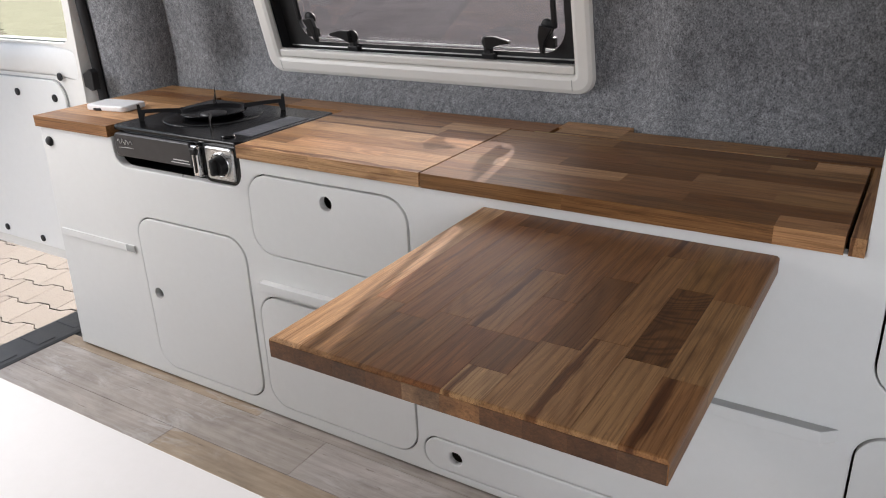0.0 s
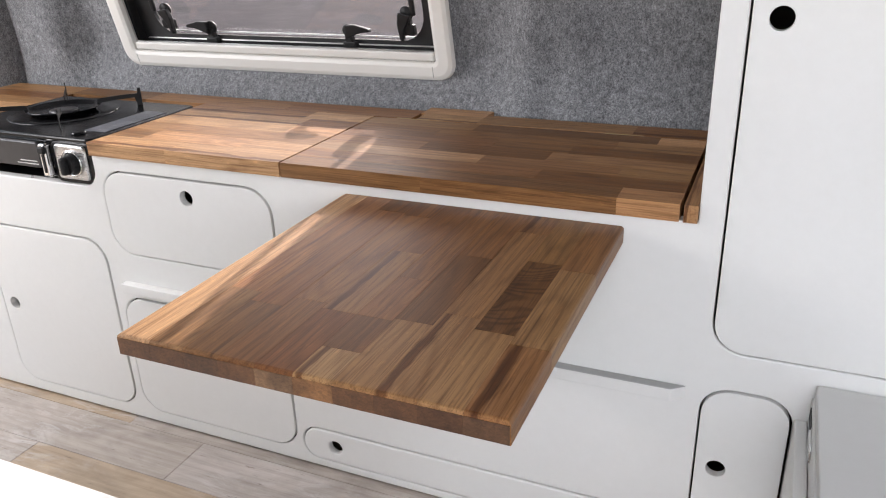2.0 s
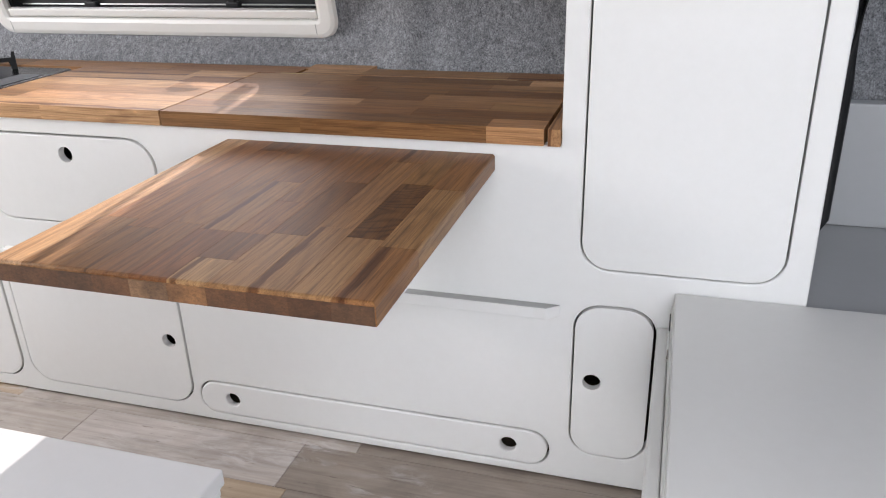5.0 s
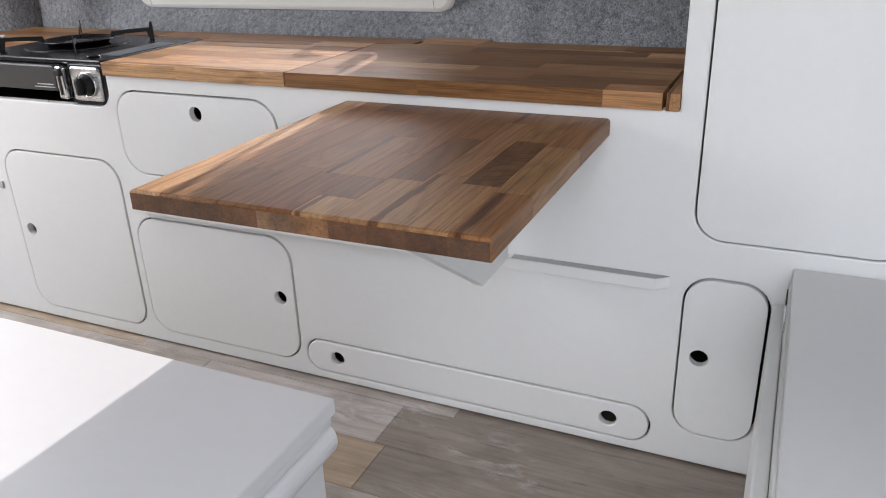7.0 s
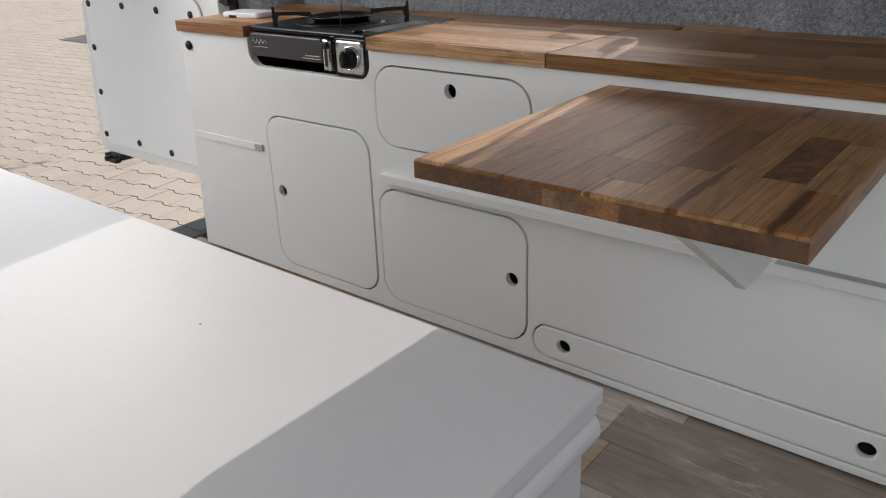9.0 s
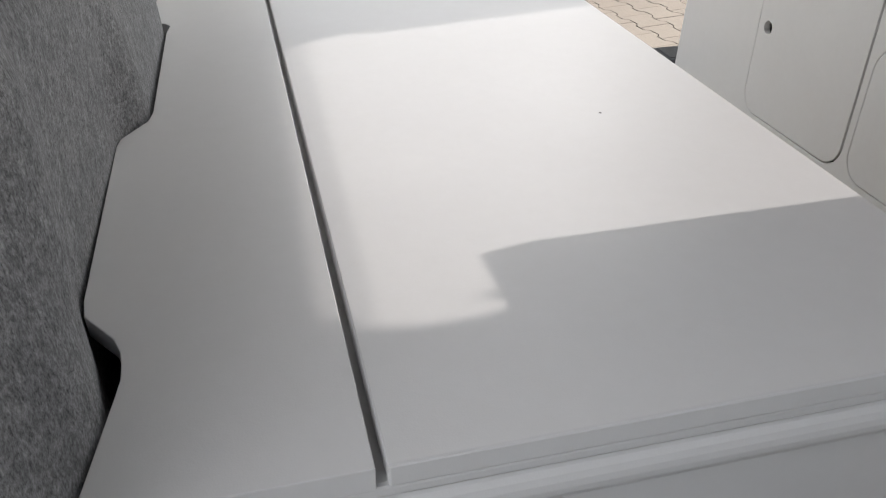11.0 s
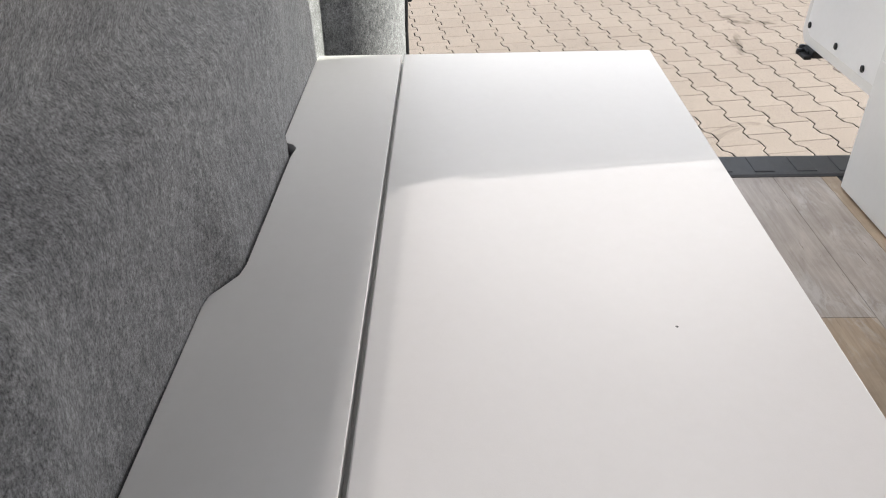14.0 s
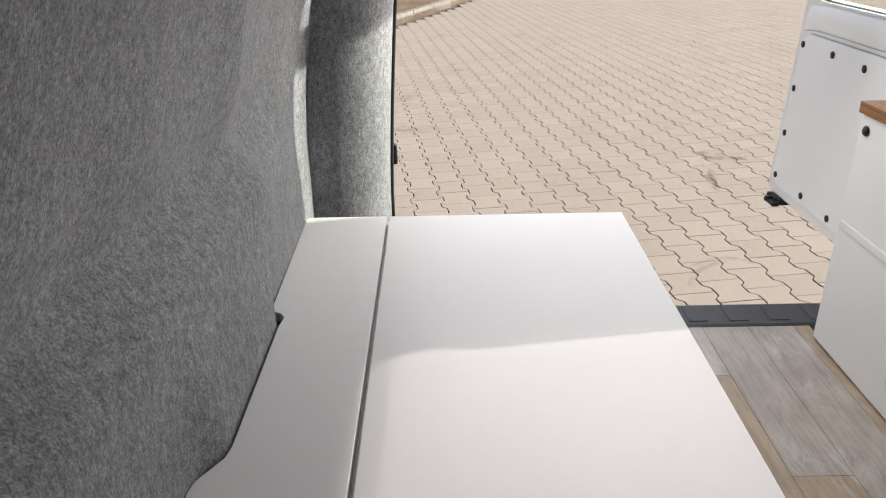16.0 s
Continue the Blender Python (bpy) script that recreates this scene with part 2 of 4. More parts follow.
def paver(name):
    n = Nodes(name)
    rnd = n.add("ObjectInfo").outputs["Random"]
    isl = n.add("NewGeometry").outputs["Random Per Island"]
    both = n.add("Math")
    both.operation = "ADD"
    n.link(rnd, both.inputs[0])
    n.link(isl, both.inputs[1])
    part_of = n.add("Math")
    part_of.operation = "FRACT"
    n.link(both.outputs[0], part_of.inputs[0])
    tone = n.ramp(part_of.outputs[0], [(0.0, (0.262, 0.222, 0.181)), (0.5, (0.275, 0.235, 0.192)), (1.0, (0.288, 0.247, 0.202))])
    g = n.noise(190, detail=6, rough=0.8)
    st = n.noise(2.3, detail=6, rough=0.65)
    col = n.mix(tone, n.ramp(g, [(0.34, (0.42, 0.41, 0.40)), (0.47, (1.0, 1.0, 1.0)), (0.68, (1.25, 1.25, 1.24))]), 0.9, "MULTIPLY")
    col = n.mix(col, n.ramp(st, [(0.28, (0.66, 0.64, 0.61)), (0.37, (1, 1, 1)), (0.7, (1.07, 1.06, 1.05))]), 0.8, "MULTIPLY")
    oil = n.noise(1.0, n.place((1.1, 1.7, 1)).outputs[0], 7, 0.72, 0.8)
    col = n.mix(col, n.ramp(oil, [(0.30, (0.45, 0.43, 0.41)), (0.36, (1, 1, 1)), (0.66, (1, 1, 1)), (0.76, (1.12, 1.11, 1.09))]), 0.85, "MULTIPLY")
    n.bump(g, 0.35, 0.003)
    n.bsdf.inputs["Specular IOR Level"].default_value = 0.2
    return n.set(col, 0.9)


PAVER = paver("sandy_concrete_paver")


def soil(name, lo, hi, scale):
    n = Nodes(name)
    a = n.noise(scale, detail=8, rough=0.7)
    b = n.noise(scale * 9, detail=5, rough=0.7)
    col = n.mix(n.ramp(a, [(0.3, lo), (0.7, hi)]), n.ramp(b, [(0.3, (0.6, 0.6, 0.6)), (0.7, (1.3, 1.3, 1.3))]), 0.8, "MULTIPLY")
    n.bump(b, 0.5, 0.01)
    n.bsdf.inputs["Specular IOR Level"].default_value = 0.08
    return n.set(col, 1.0)


JOINT = soil("dark_joint_sand", (0.05, 0.042, 0.033), (0.105, 0.088, 0.07), 20)
SOIL = soil("sandy_soil", (0.10, 0.08, 0.06), (0.18, 0.145, 0.11), 8)
ASPHALT = soil("grey_asphalt", (0.055, 0.05, 0.054), (0.12, 0.108, 0.113), 0.8)
PALE_SAND = soil("pale_sand", (0.26, 0.24, 0.175), (0.34, 0.32, 0.24), 1.5)
EARTH = soil("dry_earth", (0.10, 0.075, 0.05), (0.22, 0.16, 0.10), 1.2)
KERB = soil("grey_concrete_kerb", (0.17, 0.155, 0.13), (0.26, 0.235, 0.20), 6)


def sheet_glass(name, tint, wobble):
    """A thin pane: tinted see-through with a glossy face."""
    n = Nodes(name)
    n.tree.nodes.remove(n.bsdf)
    clear = n.add("BsdfTransparent")
    clear.inputs["Color"].default_value = (*tint, 1)
    gloss = n.add("BsdfGlossy")
    gloss.inputs["Roughness"].default_value = 0.04
    bump = n.add("Bump")
    bump.inputs["Strength"].default_value = wobble
    bump.inputs["Distance"].default_value = 0.004
    n.link(n.noise(6, detail=2), bump.inputs["Height"])
    n.link(bump.outputs[0], gloss.inputs["Normal"])
    facing = n.add("LayerWeight")
    facing.inputs["Blend"].default_value = 0.3
    mix = n.add("MixShader")
    n.link(n.ramp(facing.outputs["Facing"], [(0.0, (0.03, 0.03, 0.03)), (0.7, (0.06, 0.06, 0.06)), (1.0, (0.4, 0.4, 0.4))]), mix.inputs[0])
    n.link(clear.outputs[0], mix.inputs[1])
    n.link(gloss.outputs[0], mix.inputs[2])
    n.link(mix.outputs[0], n.tree.nodes["Material Output"].inputs["Surface"])
    return n.mat


ACRYLIC = sheet_glass("smoked_acrylic", (0.67, 0.66, 0.66), 0.1)
GLASS = sheet_glass("green_tinted_glass", (0.95, 0.975, 0.93), 0.0)


# ---- building helpers ----
def link_mesh(name, bm, mat):
    bmesh.ops.recalc_face_normals(bm, faces=bm.faces)
    me = bpy.data.meshes.new(name)
    bm.to_mesh(me)
    bm.free()
    me.materials.append(mat)
    return new(name, me)


def thing(name, at, label, category, group="", kind=""):
    """An Empty at the thing's base that carries its parts."""
    ob = new(name)
    ob.empty_display_size = 0.05
    ob.location = at
    return tagged(ob, label, category, group, kind)


def adopt(ob, parent):
    ob.parent = parent
    if parent.type == "EMPTY":
        ob.matrix_parent_inverse = Matrix.Translation(parent.location).inverted()
    return ob


def part(name, bm, mat, parent, label="", bevel=0.0, smooth=False):
    ob = adopt(link_mesh(name, bm, mat), parent)
    if bevel:
        soften(ob, bevel)
    if smooth:
        shade(ob)
    return tagged(ob, label)


def whole(name, bm, mat, label, category, bevel=0.0, group="", kind="", smooth=False):
    ob = link_mesh(name, bm, mat)
    if bevel:
        soften(ob, bevel)
    if smooth:
        shade(ob)
    return tagged(ob, label, category, group, kind)


def shade(ob):
    for p in ob.data.polygons:
        p.use_smooth = True


def soften(ob, width, segments=2):
    m = ob.modifiers.new("bevel", "BEVEL")
    m.width, m.segments, m.limit_method, m.angle_limit = width, segments, "ANGLE", radians(40)


def box(bm, x0, y0, z0, x1, y1, z1):
    vs = [bm.verts.new((x, y, z)) for x in (x0, x1) for y in (y0, y1) for z in (z0, z1)]
    for f in ((0, 1, 3, 2), (4, 6, 7, 5), (0, 4, 5, 1), (2, 3, 7, 6), (0, 2, 6, 4), (1, 5, 7, 3)):
        bm.faces.new([vs[k] for k in f])
    return bm


def boxed(*a):
    return box(bmesh.new(), *a)


def rr(u0, v0, u1, v1, r, n=7):
    """A rounded rectangle as a loop of points."""
    out = []
    for cu, cv, a0 in ((u1 - r, v1 - r, 0), (u0 + r, v1 - r, 90), (u0 + r, v0 + r, 180), (u1 - r, v0 + r, 270)):
        for k in range(n + 1):
            a = radians(a0 + 90 * k / n)
            out.append((cu + r * math.cos(a), cv + r * math.sin(a)))
    return out


def ring(cu, cv, r, n=24):
    return [(cu + r * math.cos(2 * math.pi * k / n), cv + r * math.sin(2 * math.pi * k / n)) for k in range(n)]


def plate(outer, holes, a, b, axis):
    """A board with an outline and holes, from a to b along the axis."""
    bm = bmesh.new()
    put = {"x": lambda u, v, t: (t, u, v), "y": lambda u, v, t: (u, t, v), "z": lambda u, v, t: (u, v, t)}[axis]
    edges = []
    for loop in (outer, *holes):
        vs = [bm.verts.new(put(u, v, a)) for u, v in loop]
        edges += [bm.edges.new((vs[k], vs[(k + 1) % len(vs)])) for k in range(len(vs))]
    if holes:
        faces = [g for g in bmesh.ops.triangle_fill(bm, use_beauty=True, use_dissolve=False, edges=edges)["geom"] if isinstance(g, bmesh.types.BMFace)]
    else:
        faces = [bm.faces.new(bm.verts)]
    top = bmesh.ops.extrude_face_region(bm, geom=faces)["geom"]
    step = Vector(put(0, 0, b - a))
    for g in top:
        if isinstance(g, bmesh.types.BMVert):
            g.co += step
    return bm


def turned(bm, profile, at, axis="z", n=28):
    """A turned form: profile of (radius, height) round an axis through at."""
    rings = []
    for r, h in profile:
        row = []
        for k in range(n):
            a = 2 * math.pi * k / n
            c, s = r * math.cos(a), r * math.sin(a)
            row.append(bm.verts.new(Vector(at) + Vector({"z": (c, s, h), "y": (c, h, s), "x": (h, c, s)}[axis])))
        rings.append(row)
    for p, q in zip(rings, rings[1:]):
        for k in range(n):
            bm.faces.new((p[k], p[(k + 1) % n], q[(k + 1) % n], q[k]))
    for row in (rings[0], rings[-1]):
        bm.faces.new(row)
    return bm


def tube(bm, pts, r, n=8):
    """A round bar along points."""
    pts = [Vector(p) for p in pts]
    rows = []
    for k, p in enumerate(pts):
        d = (pts[min(k + 1, len(pts) - 1)] - pts[max(k - 1, 0)]).normalized()
        q = d.to_track_quat("Z", "Y")
        rows.append([bm.verts.new(p + q @ Vector((r * math.cos(2 * math.pi * j / n), r * math.sin(2 * math.pi * j / n), 0))) for j in range(n)])
    for a, b in zip(rows, rows[1:]):
        for j in range(n):
            bm.faces.new((a[j], a[(j + 1) % n], b[(j + 1) % n], b[j]))
    bm.faces.new(rows[0])
    bm.faces.new(rows[-1])
    return bm


def staves(parent, x0, x1, y0, y1, z0, z1, width, along, lengths, mat, seed, mean=0.6):
    """Glued staves of a board, each with faintly eased upper edges."""
    rng = random.Random(seed)
    a0, a1, c0, c1 = (x0, x1, y0, y1) if along == "x" else (y0, y1, x0, x1)
    rows = max(1, round((c1 - c0) / width))
    for k in range(rows):
        ca, cb = c0 + (c1 - c0) * k / rows, c0 + (c1 - c0) * (k + 1) / rows
        a = a0 - rng.random() * lengths[0]
        while a < a1 - 1e-4:
            b = a + rng.uniform(*lengths)
            if a1 - b < 0.05:
                b = a1
            p, q = max(a, a0), min(b, a1)
            if q - p > 0.012:
                e = 0.0002
                lo = [(p, ca), (q, ca), (q, cb), (p, cb)]
                hi = [(p + e, ca + e), (q - e, ca + e), (q - e, cb - e), (p + e, cb - e)]
                mk = (lambda u, v, z: (u, v, z)) if along == "x" else (lambda u, v, z: (v, u, z))
                vs = [mk(u, v, z0) for u, v in lo] + [mk(u, v, z1 - e) for u, v in lo] + [mk(u, v, z1) for u, v in hi]
                fs = [(0, 1, 2, 3), (8, 9, 10, 11)] + [(i, (i + 1) % 4, 4 + (i + 1) % 4, 4 + i) for i in range(4)] + [(4 + i, 4 + (i + 1) % 4, 8 + (i + 1) % 4, 8 + i) for i in range(4)]
                me = bpy.data.meshes.new("stave")
                me.from_pydata(vs, [], fs)
                me.materials.append(mat)
                ob = adopt(new("stave", me), parent)
                tone = min(0.95, max(0.36, rng.gauss(mean, 0.19)))
                ob.color = (tone, 0.5 if rng.random() < 0.12 else 0.0, rng.uniform(0.3, 0.85), 1)
            a = b


# ---- the van: floor, walls, roof ----
GROUND_Z = -0.62


def wall_y(z):
    """The kitchen wall's inner face: hollow under the window, leaning in above it."""
    pts = [(-0.1, 0.385), (0.5, 0.385), (0.55, 0.388), (0.585, 0.425), (0.62, 0.437), (0.75, 0.408), (0.95, 0.352), (1.1, 0.30), (1.32, 0.17)]
    return float(np.interp(z, [p[0] for p in pts], [p[1] for p in pts]))


def bench_wall_y(z):
    pts = [(-0.1, -1.10), (0.33, -1.10), (0.5, -1.10), (0.6, -1.095), (0.75, -1.075), (0.95, -1.03), (1.1, -0.985), (1.32, -0.86)]
    return float(np.interp(z, [p[0] for p in pts], [p[1] for p in pts]))


def felt_sheet(name, xs, zs, face, out, skip=None):
    """A lined side wall: an inner face with the lining's folds and a flat outer skin."""
    bm = bmesh.new()
    inner = {(i, k): bm.verts.new((x, face(x, z), z)) for i, x in enumerate(xs) for k, z in enumerate(zs)}
    outer = {(i, k): bm.verts.new((x, face(x, z) + out, z)) for i, x in enumerate(xs) for k, z in enumerate(zs)}
    open_cell = set()
    for i in range(len(xs) - 1):
        for k in range(len(zs) - 1):
            if skip and skip((xs[i] + xs[i + 1]) / 2, (zs[k] + zs[k + 1]) / 2):
                open_cell.add((i, k))
                continue
            for g in (inner, outer):
                bm.faces.new((g[i, k], g[i + 1, k], g[i + 1, k + 1], g[i, k + 1]))
    nx, nz = len(xs) - 1, len(zs) - 1
    solid = lambda i, k: 0 <= i < nx and 0 <= k < nz and (i, k) not in open_cell
    for i in range(nx + 1):
        for k in range(nz):
            if solid(i - 1, k) != solid(i, k):
                bm.faces.new((inner[i, k], inner[i, k + 1], outer[i, k + 1], outer[i, k]))
    for k in range(nz + 1):
        for i in range(nx):
            if solid(i, k - 1) != solid(i, k):
                bm.faces.new((inner[i, k], inner[i + 1, k], outer[i + 1, k], outer[i, k]))
    for v in list(bm.verts):
        if not v.link_faces:
            bm.verts.remove(v)
    ob = link_mesh(name, bm, FELT)
    shade(ob)
    return ob


def fold(x, z, centre, width, lean=0.0):
    d = (x - centre - lean * z) / width
    return math.exp(-d * d)


def kitchen_face(x, z):
    y = wall_y(z)
    y -= 0.034 * fold(x, z, 1.19, 0.04, 0.05) + 0.016 * fold(x, z, 1.33, 0.03, -0.05)
    y -= 0.012 * fold(x, z, 0.20, 0.03, -0.1) + 0.018 * fold(x, z, 0.12, 0.025, 0.03)
    near_post = min(1.0, max(0.0, (0.215 - x) / 0.06))
    near_post *= near_post * (3 - 2 * near_post)
    y += near_post * (0.366 - 0.10 * max(0.0, z - 0.6) - y)
    return y + 0.004 * noise.noise((x * 6, z * 4, 1.0))


def bench_edge(x):
    pts = [(-0.1, -1.098), (0.085, -1.097), (0.46, -1.09), (0.50, -1.07), (0.81, -1.066), (0.862, -1.09), (1.135, -1.087), (1.165, -1.078), (1.19, -1.069), (1.21, -1.065), (1.23, -1.060), (1.25, -1.056), (1.28, -1.058), (1.33, -1.066), (1.45, -1.07)]
    return float(np.interp(x, [p[0] for p in pts], [p[1] for p in pts]))


def bench_face(x, z):
    k = min(1.0, max(0.0, (z - 0.33) / 0.22))
    k = k * k * (3 - 2 * k)
    flare = (0.006 + 0.03 * min(1.0, max(0.0, (z - 0.33) / 0.45))) * max(0.0, 1 - x / 0.14) ** 2
    return (bench_edge(x) - 0.001) * (1 - k) + k * bench_upper(x, z) + flare


def bench_upper(x, z):
    y = bench_wall_y(z)
    k = min(1.0, max(0.0, (x - 0.10) / 0.3))
    up = min(1.0, max(0.0, (z - 0.53) / 0.14))
    back = min(1.0, max(0.0, (z - 0.68) / 0.25))
    y += k * (0.018 - 0.034 * up * up * (3 - 2 * up) * (1 - back))
    y -= k * 0.034 * math.exp(-((z - 0.605) / 0.044) ** 2)
    y += 0.02 * fold(x, z, 1.12, 0.05, 0.15) + 0.012 * fold(x, z, 0.30, 0.06, 0.3)
    return y + 0.008 * noise.noise((x * 5, z * 4, 4.0))


def span(a, b, n, *extra):
    vals = sorted({*[a + (b - a) * k / n for k in range(n + 1)], *extra})
    return [v for k, v in enumerate(vals) if k == 0 or v - vals[k - 1] > 1e-4]


WIN = (0.335, 1.045, 0.612, 0.958)
inside = lambda x, z: WIN[0] < x < WIN[1] and WIN[2] < z < WIN[3]
tagged(felt_sheet("wall_kitchen", span(-0.12, 2.6, 120, WIN[0], WIN[1]), span(-0.1, 1.32, 44, WIN[2], WIN[3]), kitchen_face, 0.05, inside), "grey felt-lined van side wall with a window opening", "wall", kind="structure")
tagged(felt_sheet("wall_bench", span(-0.02, 1.40, 70, 0.01, 0.03, 0.05, 0.07, 0.09), span(-0.1, 1.32, 44), bench_face, -0.06), "grey felt-lined van side wall behind the bench", "wall", kind="structure")
# unseen front wall, added; its opening is sized to hold back cab light
whole("wall_front", plate([(-1.12, -0.1), (0.45, -0.1), (0.45, 1.34), (-1.12, 1.34)], [[(-0.85, 0.8), (0.25, 0.8), (0.15, 1.1), (-0.75, 1.1)]], 2.6, 2.64, "x"), FELT, "unseen felt end wall added to limit light from the cab", "wall", kind="structure")
whole("ceiling", boxed(-0.14, -1.1, 1.32, 2.64, 0.45, 1.36), FELT, "grey felt-lined van roof", "ceiling", kind="structure")
whole("wall_cab_side", boxed(2.3, -1.16, -0.1, 2.6, -1.08, 1.32), FELT, "felt-lined pillar beside the open side door", "wall", kind="structure")


def pillar(name, pts, label):
    """A rear corner post: an outline in plan, swept up along the lean of the body."""
    bm = bmesh.new()
    rows = []
    for z in [-0.1 + 1.43 * k / 26 for k in range(27)]:
        lean = 0.09 * max(0, z - 0.3) ** 1.4
        rows.append([bm.verts.new((x + 0.05 * max(0, z - 0.2), y + (lean if y < 0 else -lean), z)) for x, y in pts])
    n = len(pts)
    for a, b in zip(rows, rows[1:]):
        for k in range(n):
            bm.faces.new((a[k], a[(k + 1) % n], b[(k + 1) % n], b[k]))
    bm.faces.new(rows[0])
    bm.faces.new(rows[-1])
    ob = whole(name, bm, FELT, label, "pillar", kind="structure")
    shade(ob)
    return ob


pillar("pillar_bench", [(-0.13, -1.16), (0.012, -1.16), (0.012, -1.075), (0.010, -1.05), (0.004, -1.022), (-0.007, -0.998), (-0.024, -0.976), (-0.048, -0.959), (-0.078, -0.948), (-0.105, -0.944), (-0.13, -0.944)], "grey felt-covered rear corner post beside the bench")
pillar("pillar_kitchen", [(-0.12, 0.46), (-0.12, 0.275), (-0.10, 0.268), (-0.02, 0.31), (0.015, 0.37), (0.02, 0.46)], "grey felt-covered rear corner post beside the kitchen")

whole("floor", boxed(-0.06, -1.16, -0.05, 2.6, 0.42, -0.002), SEAL, "van floor under wood-look vinyl planks", "floor", kind="structure")
PLANK_HOST = bpy.data.objects["floor"]

sill = thing("rear_sill", (-0.11, -0.35, -0.05), "black ribbed plastic loading sill at the rear opening", "sill", kind="structure")
part("plate", boxed(-0.165, -1.0, -0.07, -0.052, 0.36, 0.004), SILL, sill, bevel=0.01)
for k in range(14):
    y = -0.92 + 0.095 * k
    part("rib", boxed(-0.15, y, 0.002, -0.075, y + 0.045, 0.0055), SILL, sill, bevel=0.0014)
part("bumper", boxed(-0.24, -1.15, -0.33, -0.15, 0.5, -0.06), SILL, sill, "black plastic rear bumper", bevel=0.03)

# ---- kitchen front with its doors ----
TOP = 0.543
WT = 0.521


def rounded_front():
    outer = [(0.0, 0.004), (1.706, 0.004), (1.706, 0.27), (1.872, 0.27), (1.866, 1.2), (1.560, 1.2), (1.560, WT), (0.606, WT)]
    n = 6
    for k in range(n + 1):
        a = radians(-90 * k / n)
        outer.append((0.576 + 0.03 * math.cos(a), 0.494 + 0.03 * math.sin(a)))
    for k in range(n + 1):
        a = radians(-90 - 90 * k / n)
        outer.append((0.294 + 0.03 * math.cos(a), 0.494 + 0.03 * math.sin(a)))
    outer += [(0.264, WT), (0.033, WT)]
    return outer


DOORS = {
    "cupboard_door": ((0.290, 0.027, 0.592, 0.366, 0.045), (0.322, 0.200)),
    "drawer_front": ((0.617, 0.348, 0.953, 0.497, 0.045), (0.792, 0.465)),
    "cupboard_door_low": ((0.608, 0.028, 0.949, 0.265, 0.045), (0.917, 0.150)),
    "long_drawer_front": ((0.960, 0.018, 1.557, 0.082, 0.031), None),
    "narrow_door": ((1.585, 0.054, 1.696, 0.302, 0.038), (1.614, 0.180)),
    "tall_door": ((1.589, 0.354, 1.842, 1.1, 0.04), (1.621, 0.753)),
}
kitchen = thing("kitchen_unit", (0.9, 0.2, 0.0), "white painted kitchen cabinet block with rounded flush doors", "cabinet")
front = part("front_panel", plate(rounded_front(), [rr(*d[0][:4], d[0][4]) for d in DOORS.values()], 0.0, 0.018, "y"), WHITE_FRONT, kitchen, bevel=0.0022)
part("end_panel", plate([(0.02, 0.0), (0.34, 0.0), (0.34, WT), (0.02, WT)], [], 0.0, 0.016, "x"), WHITE_FRONT, kitchen)
bpy.data.objects["end_panel"].data.transform(Matrix(((1, 0, 0.033 / 0.518, 0), (0, 1, 0, 0), (0, 0, 1, 0), (0, 0, 0, 1))))
SIDE = [(0.0185, 0.02), (0.375, 0.02), (0.375, 0.72), (0.235, 1.2), (0.0185, 1.2)]
part("tall_side", plate(SIDE, [], 1.561, 1.576, "x"), WHITE_FRONT, kitchen)
part("tall_side", plate(SIDE, [], 1.850, 1.866, "x"), WHITE_FRONT, kitchen, bevel=0.002)
# unseen back and top, added to keep light out of the tall door's hole
part("tall_back", plate([(0.346, 0.02), (0.354, 0.02), (0.354, 0.72), (0.225, 1.184), (0.217, 1.184), (0.346, 0.70)], [], 1.5765, 1.8495, "x"), INSIDE_SHADE, kitchen)
part("tall_top", boxed(1.5765, 0.0185, 1.185, 1.8495, 0.224, 1.199), INSIDE_SHADE, kitchen)
part("back_panel", boxed(0.05, 0.345, 0.02, 1.5605, 0.355, WT - 0.01), INSIDE_SHADE, kitchen)
part("bottom_panel", boxed(0.02, 0.02, 0.004, 1.866, 0.355, 0.016), INSIDE_SHADE, kitchen)
part("divider", boxed(0.5965, 0.0185, 0.016, 0.604, 0.34, 0.43), INSIDE_SHADE, kitchen)
part("divider", boxed(0.9525, 0.0185, 0.016, 0.958, 0.34, WT), INSIDE_SHADE, kitchen)
# niche boards are black: the void's shade is put into their colour
part("stove_shelf", boxed(0.22, 0.0185, 0.44, 0.64, 0.34, 0.452), BLACK, kitchen, "shelf under the stove, black for the niche's shade")
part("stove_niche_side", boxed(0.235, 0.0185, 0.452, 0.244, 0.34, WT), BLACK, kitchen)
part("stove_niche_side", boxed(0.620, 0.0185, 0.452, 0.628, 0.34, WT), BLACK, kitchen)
part("plug", turned(bmesh.new(), [(0.0095, 0.0), (0.0105, -0.003), (0.007, -0.007), (0.001, -0.008)], (0.058, 0.0, 0.491), "y", 18), BLACK, kitchen, "round black push button", smooth=True)
GAP = 0.0027
for name, ((x0, z0, x1, z1, r), hole) in DOORS.items():
    holes = [(1.023, 0.050), (1.495, 0.050)] if hole is None else [hole]
    loose = 0.0008 if name == "narrow_door" else 0.0
    part(name.replace("_low", ""), plate(rr(x0 + GAP, z0 + GAP, x1 - GAP - loose, z1 - GAP, r - GAP), [ring(u, v, 0.0125) for u, v in holes], -0.0012, 0.0115, "y"), WHITE_FRONT, kitchen, bevel=0.0032)

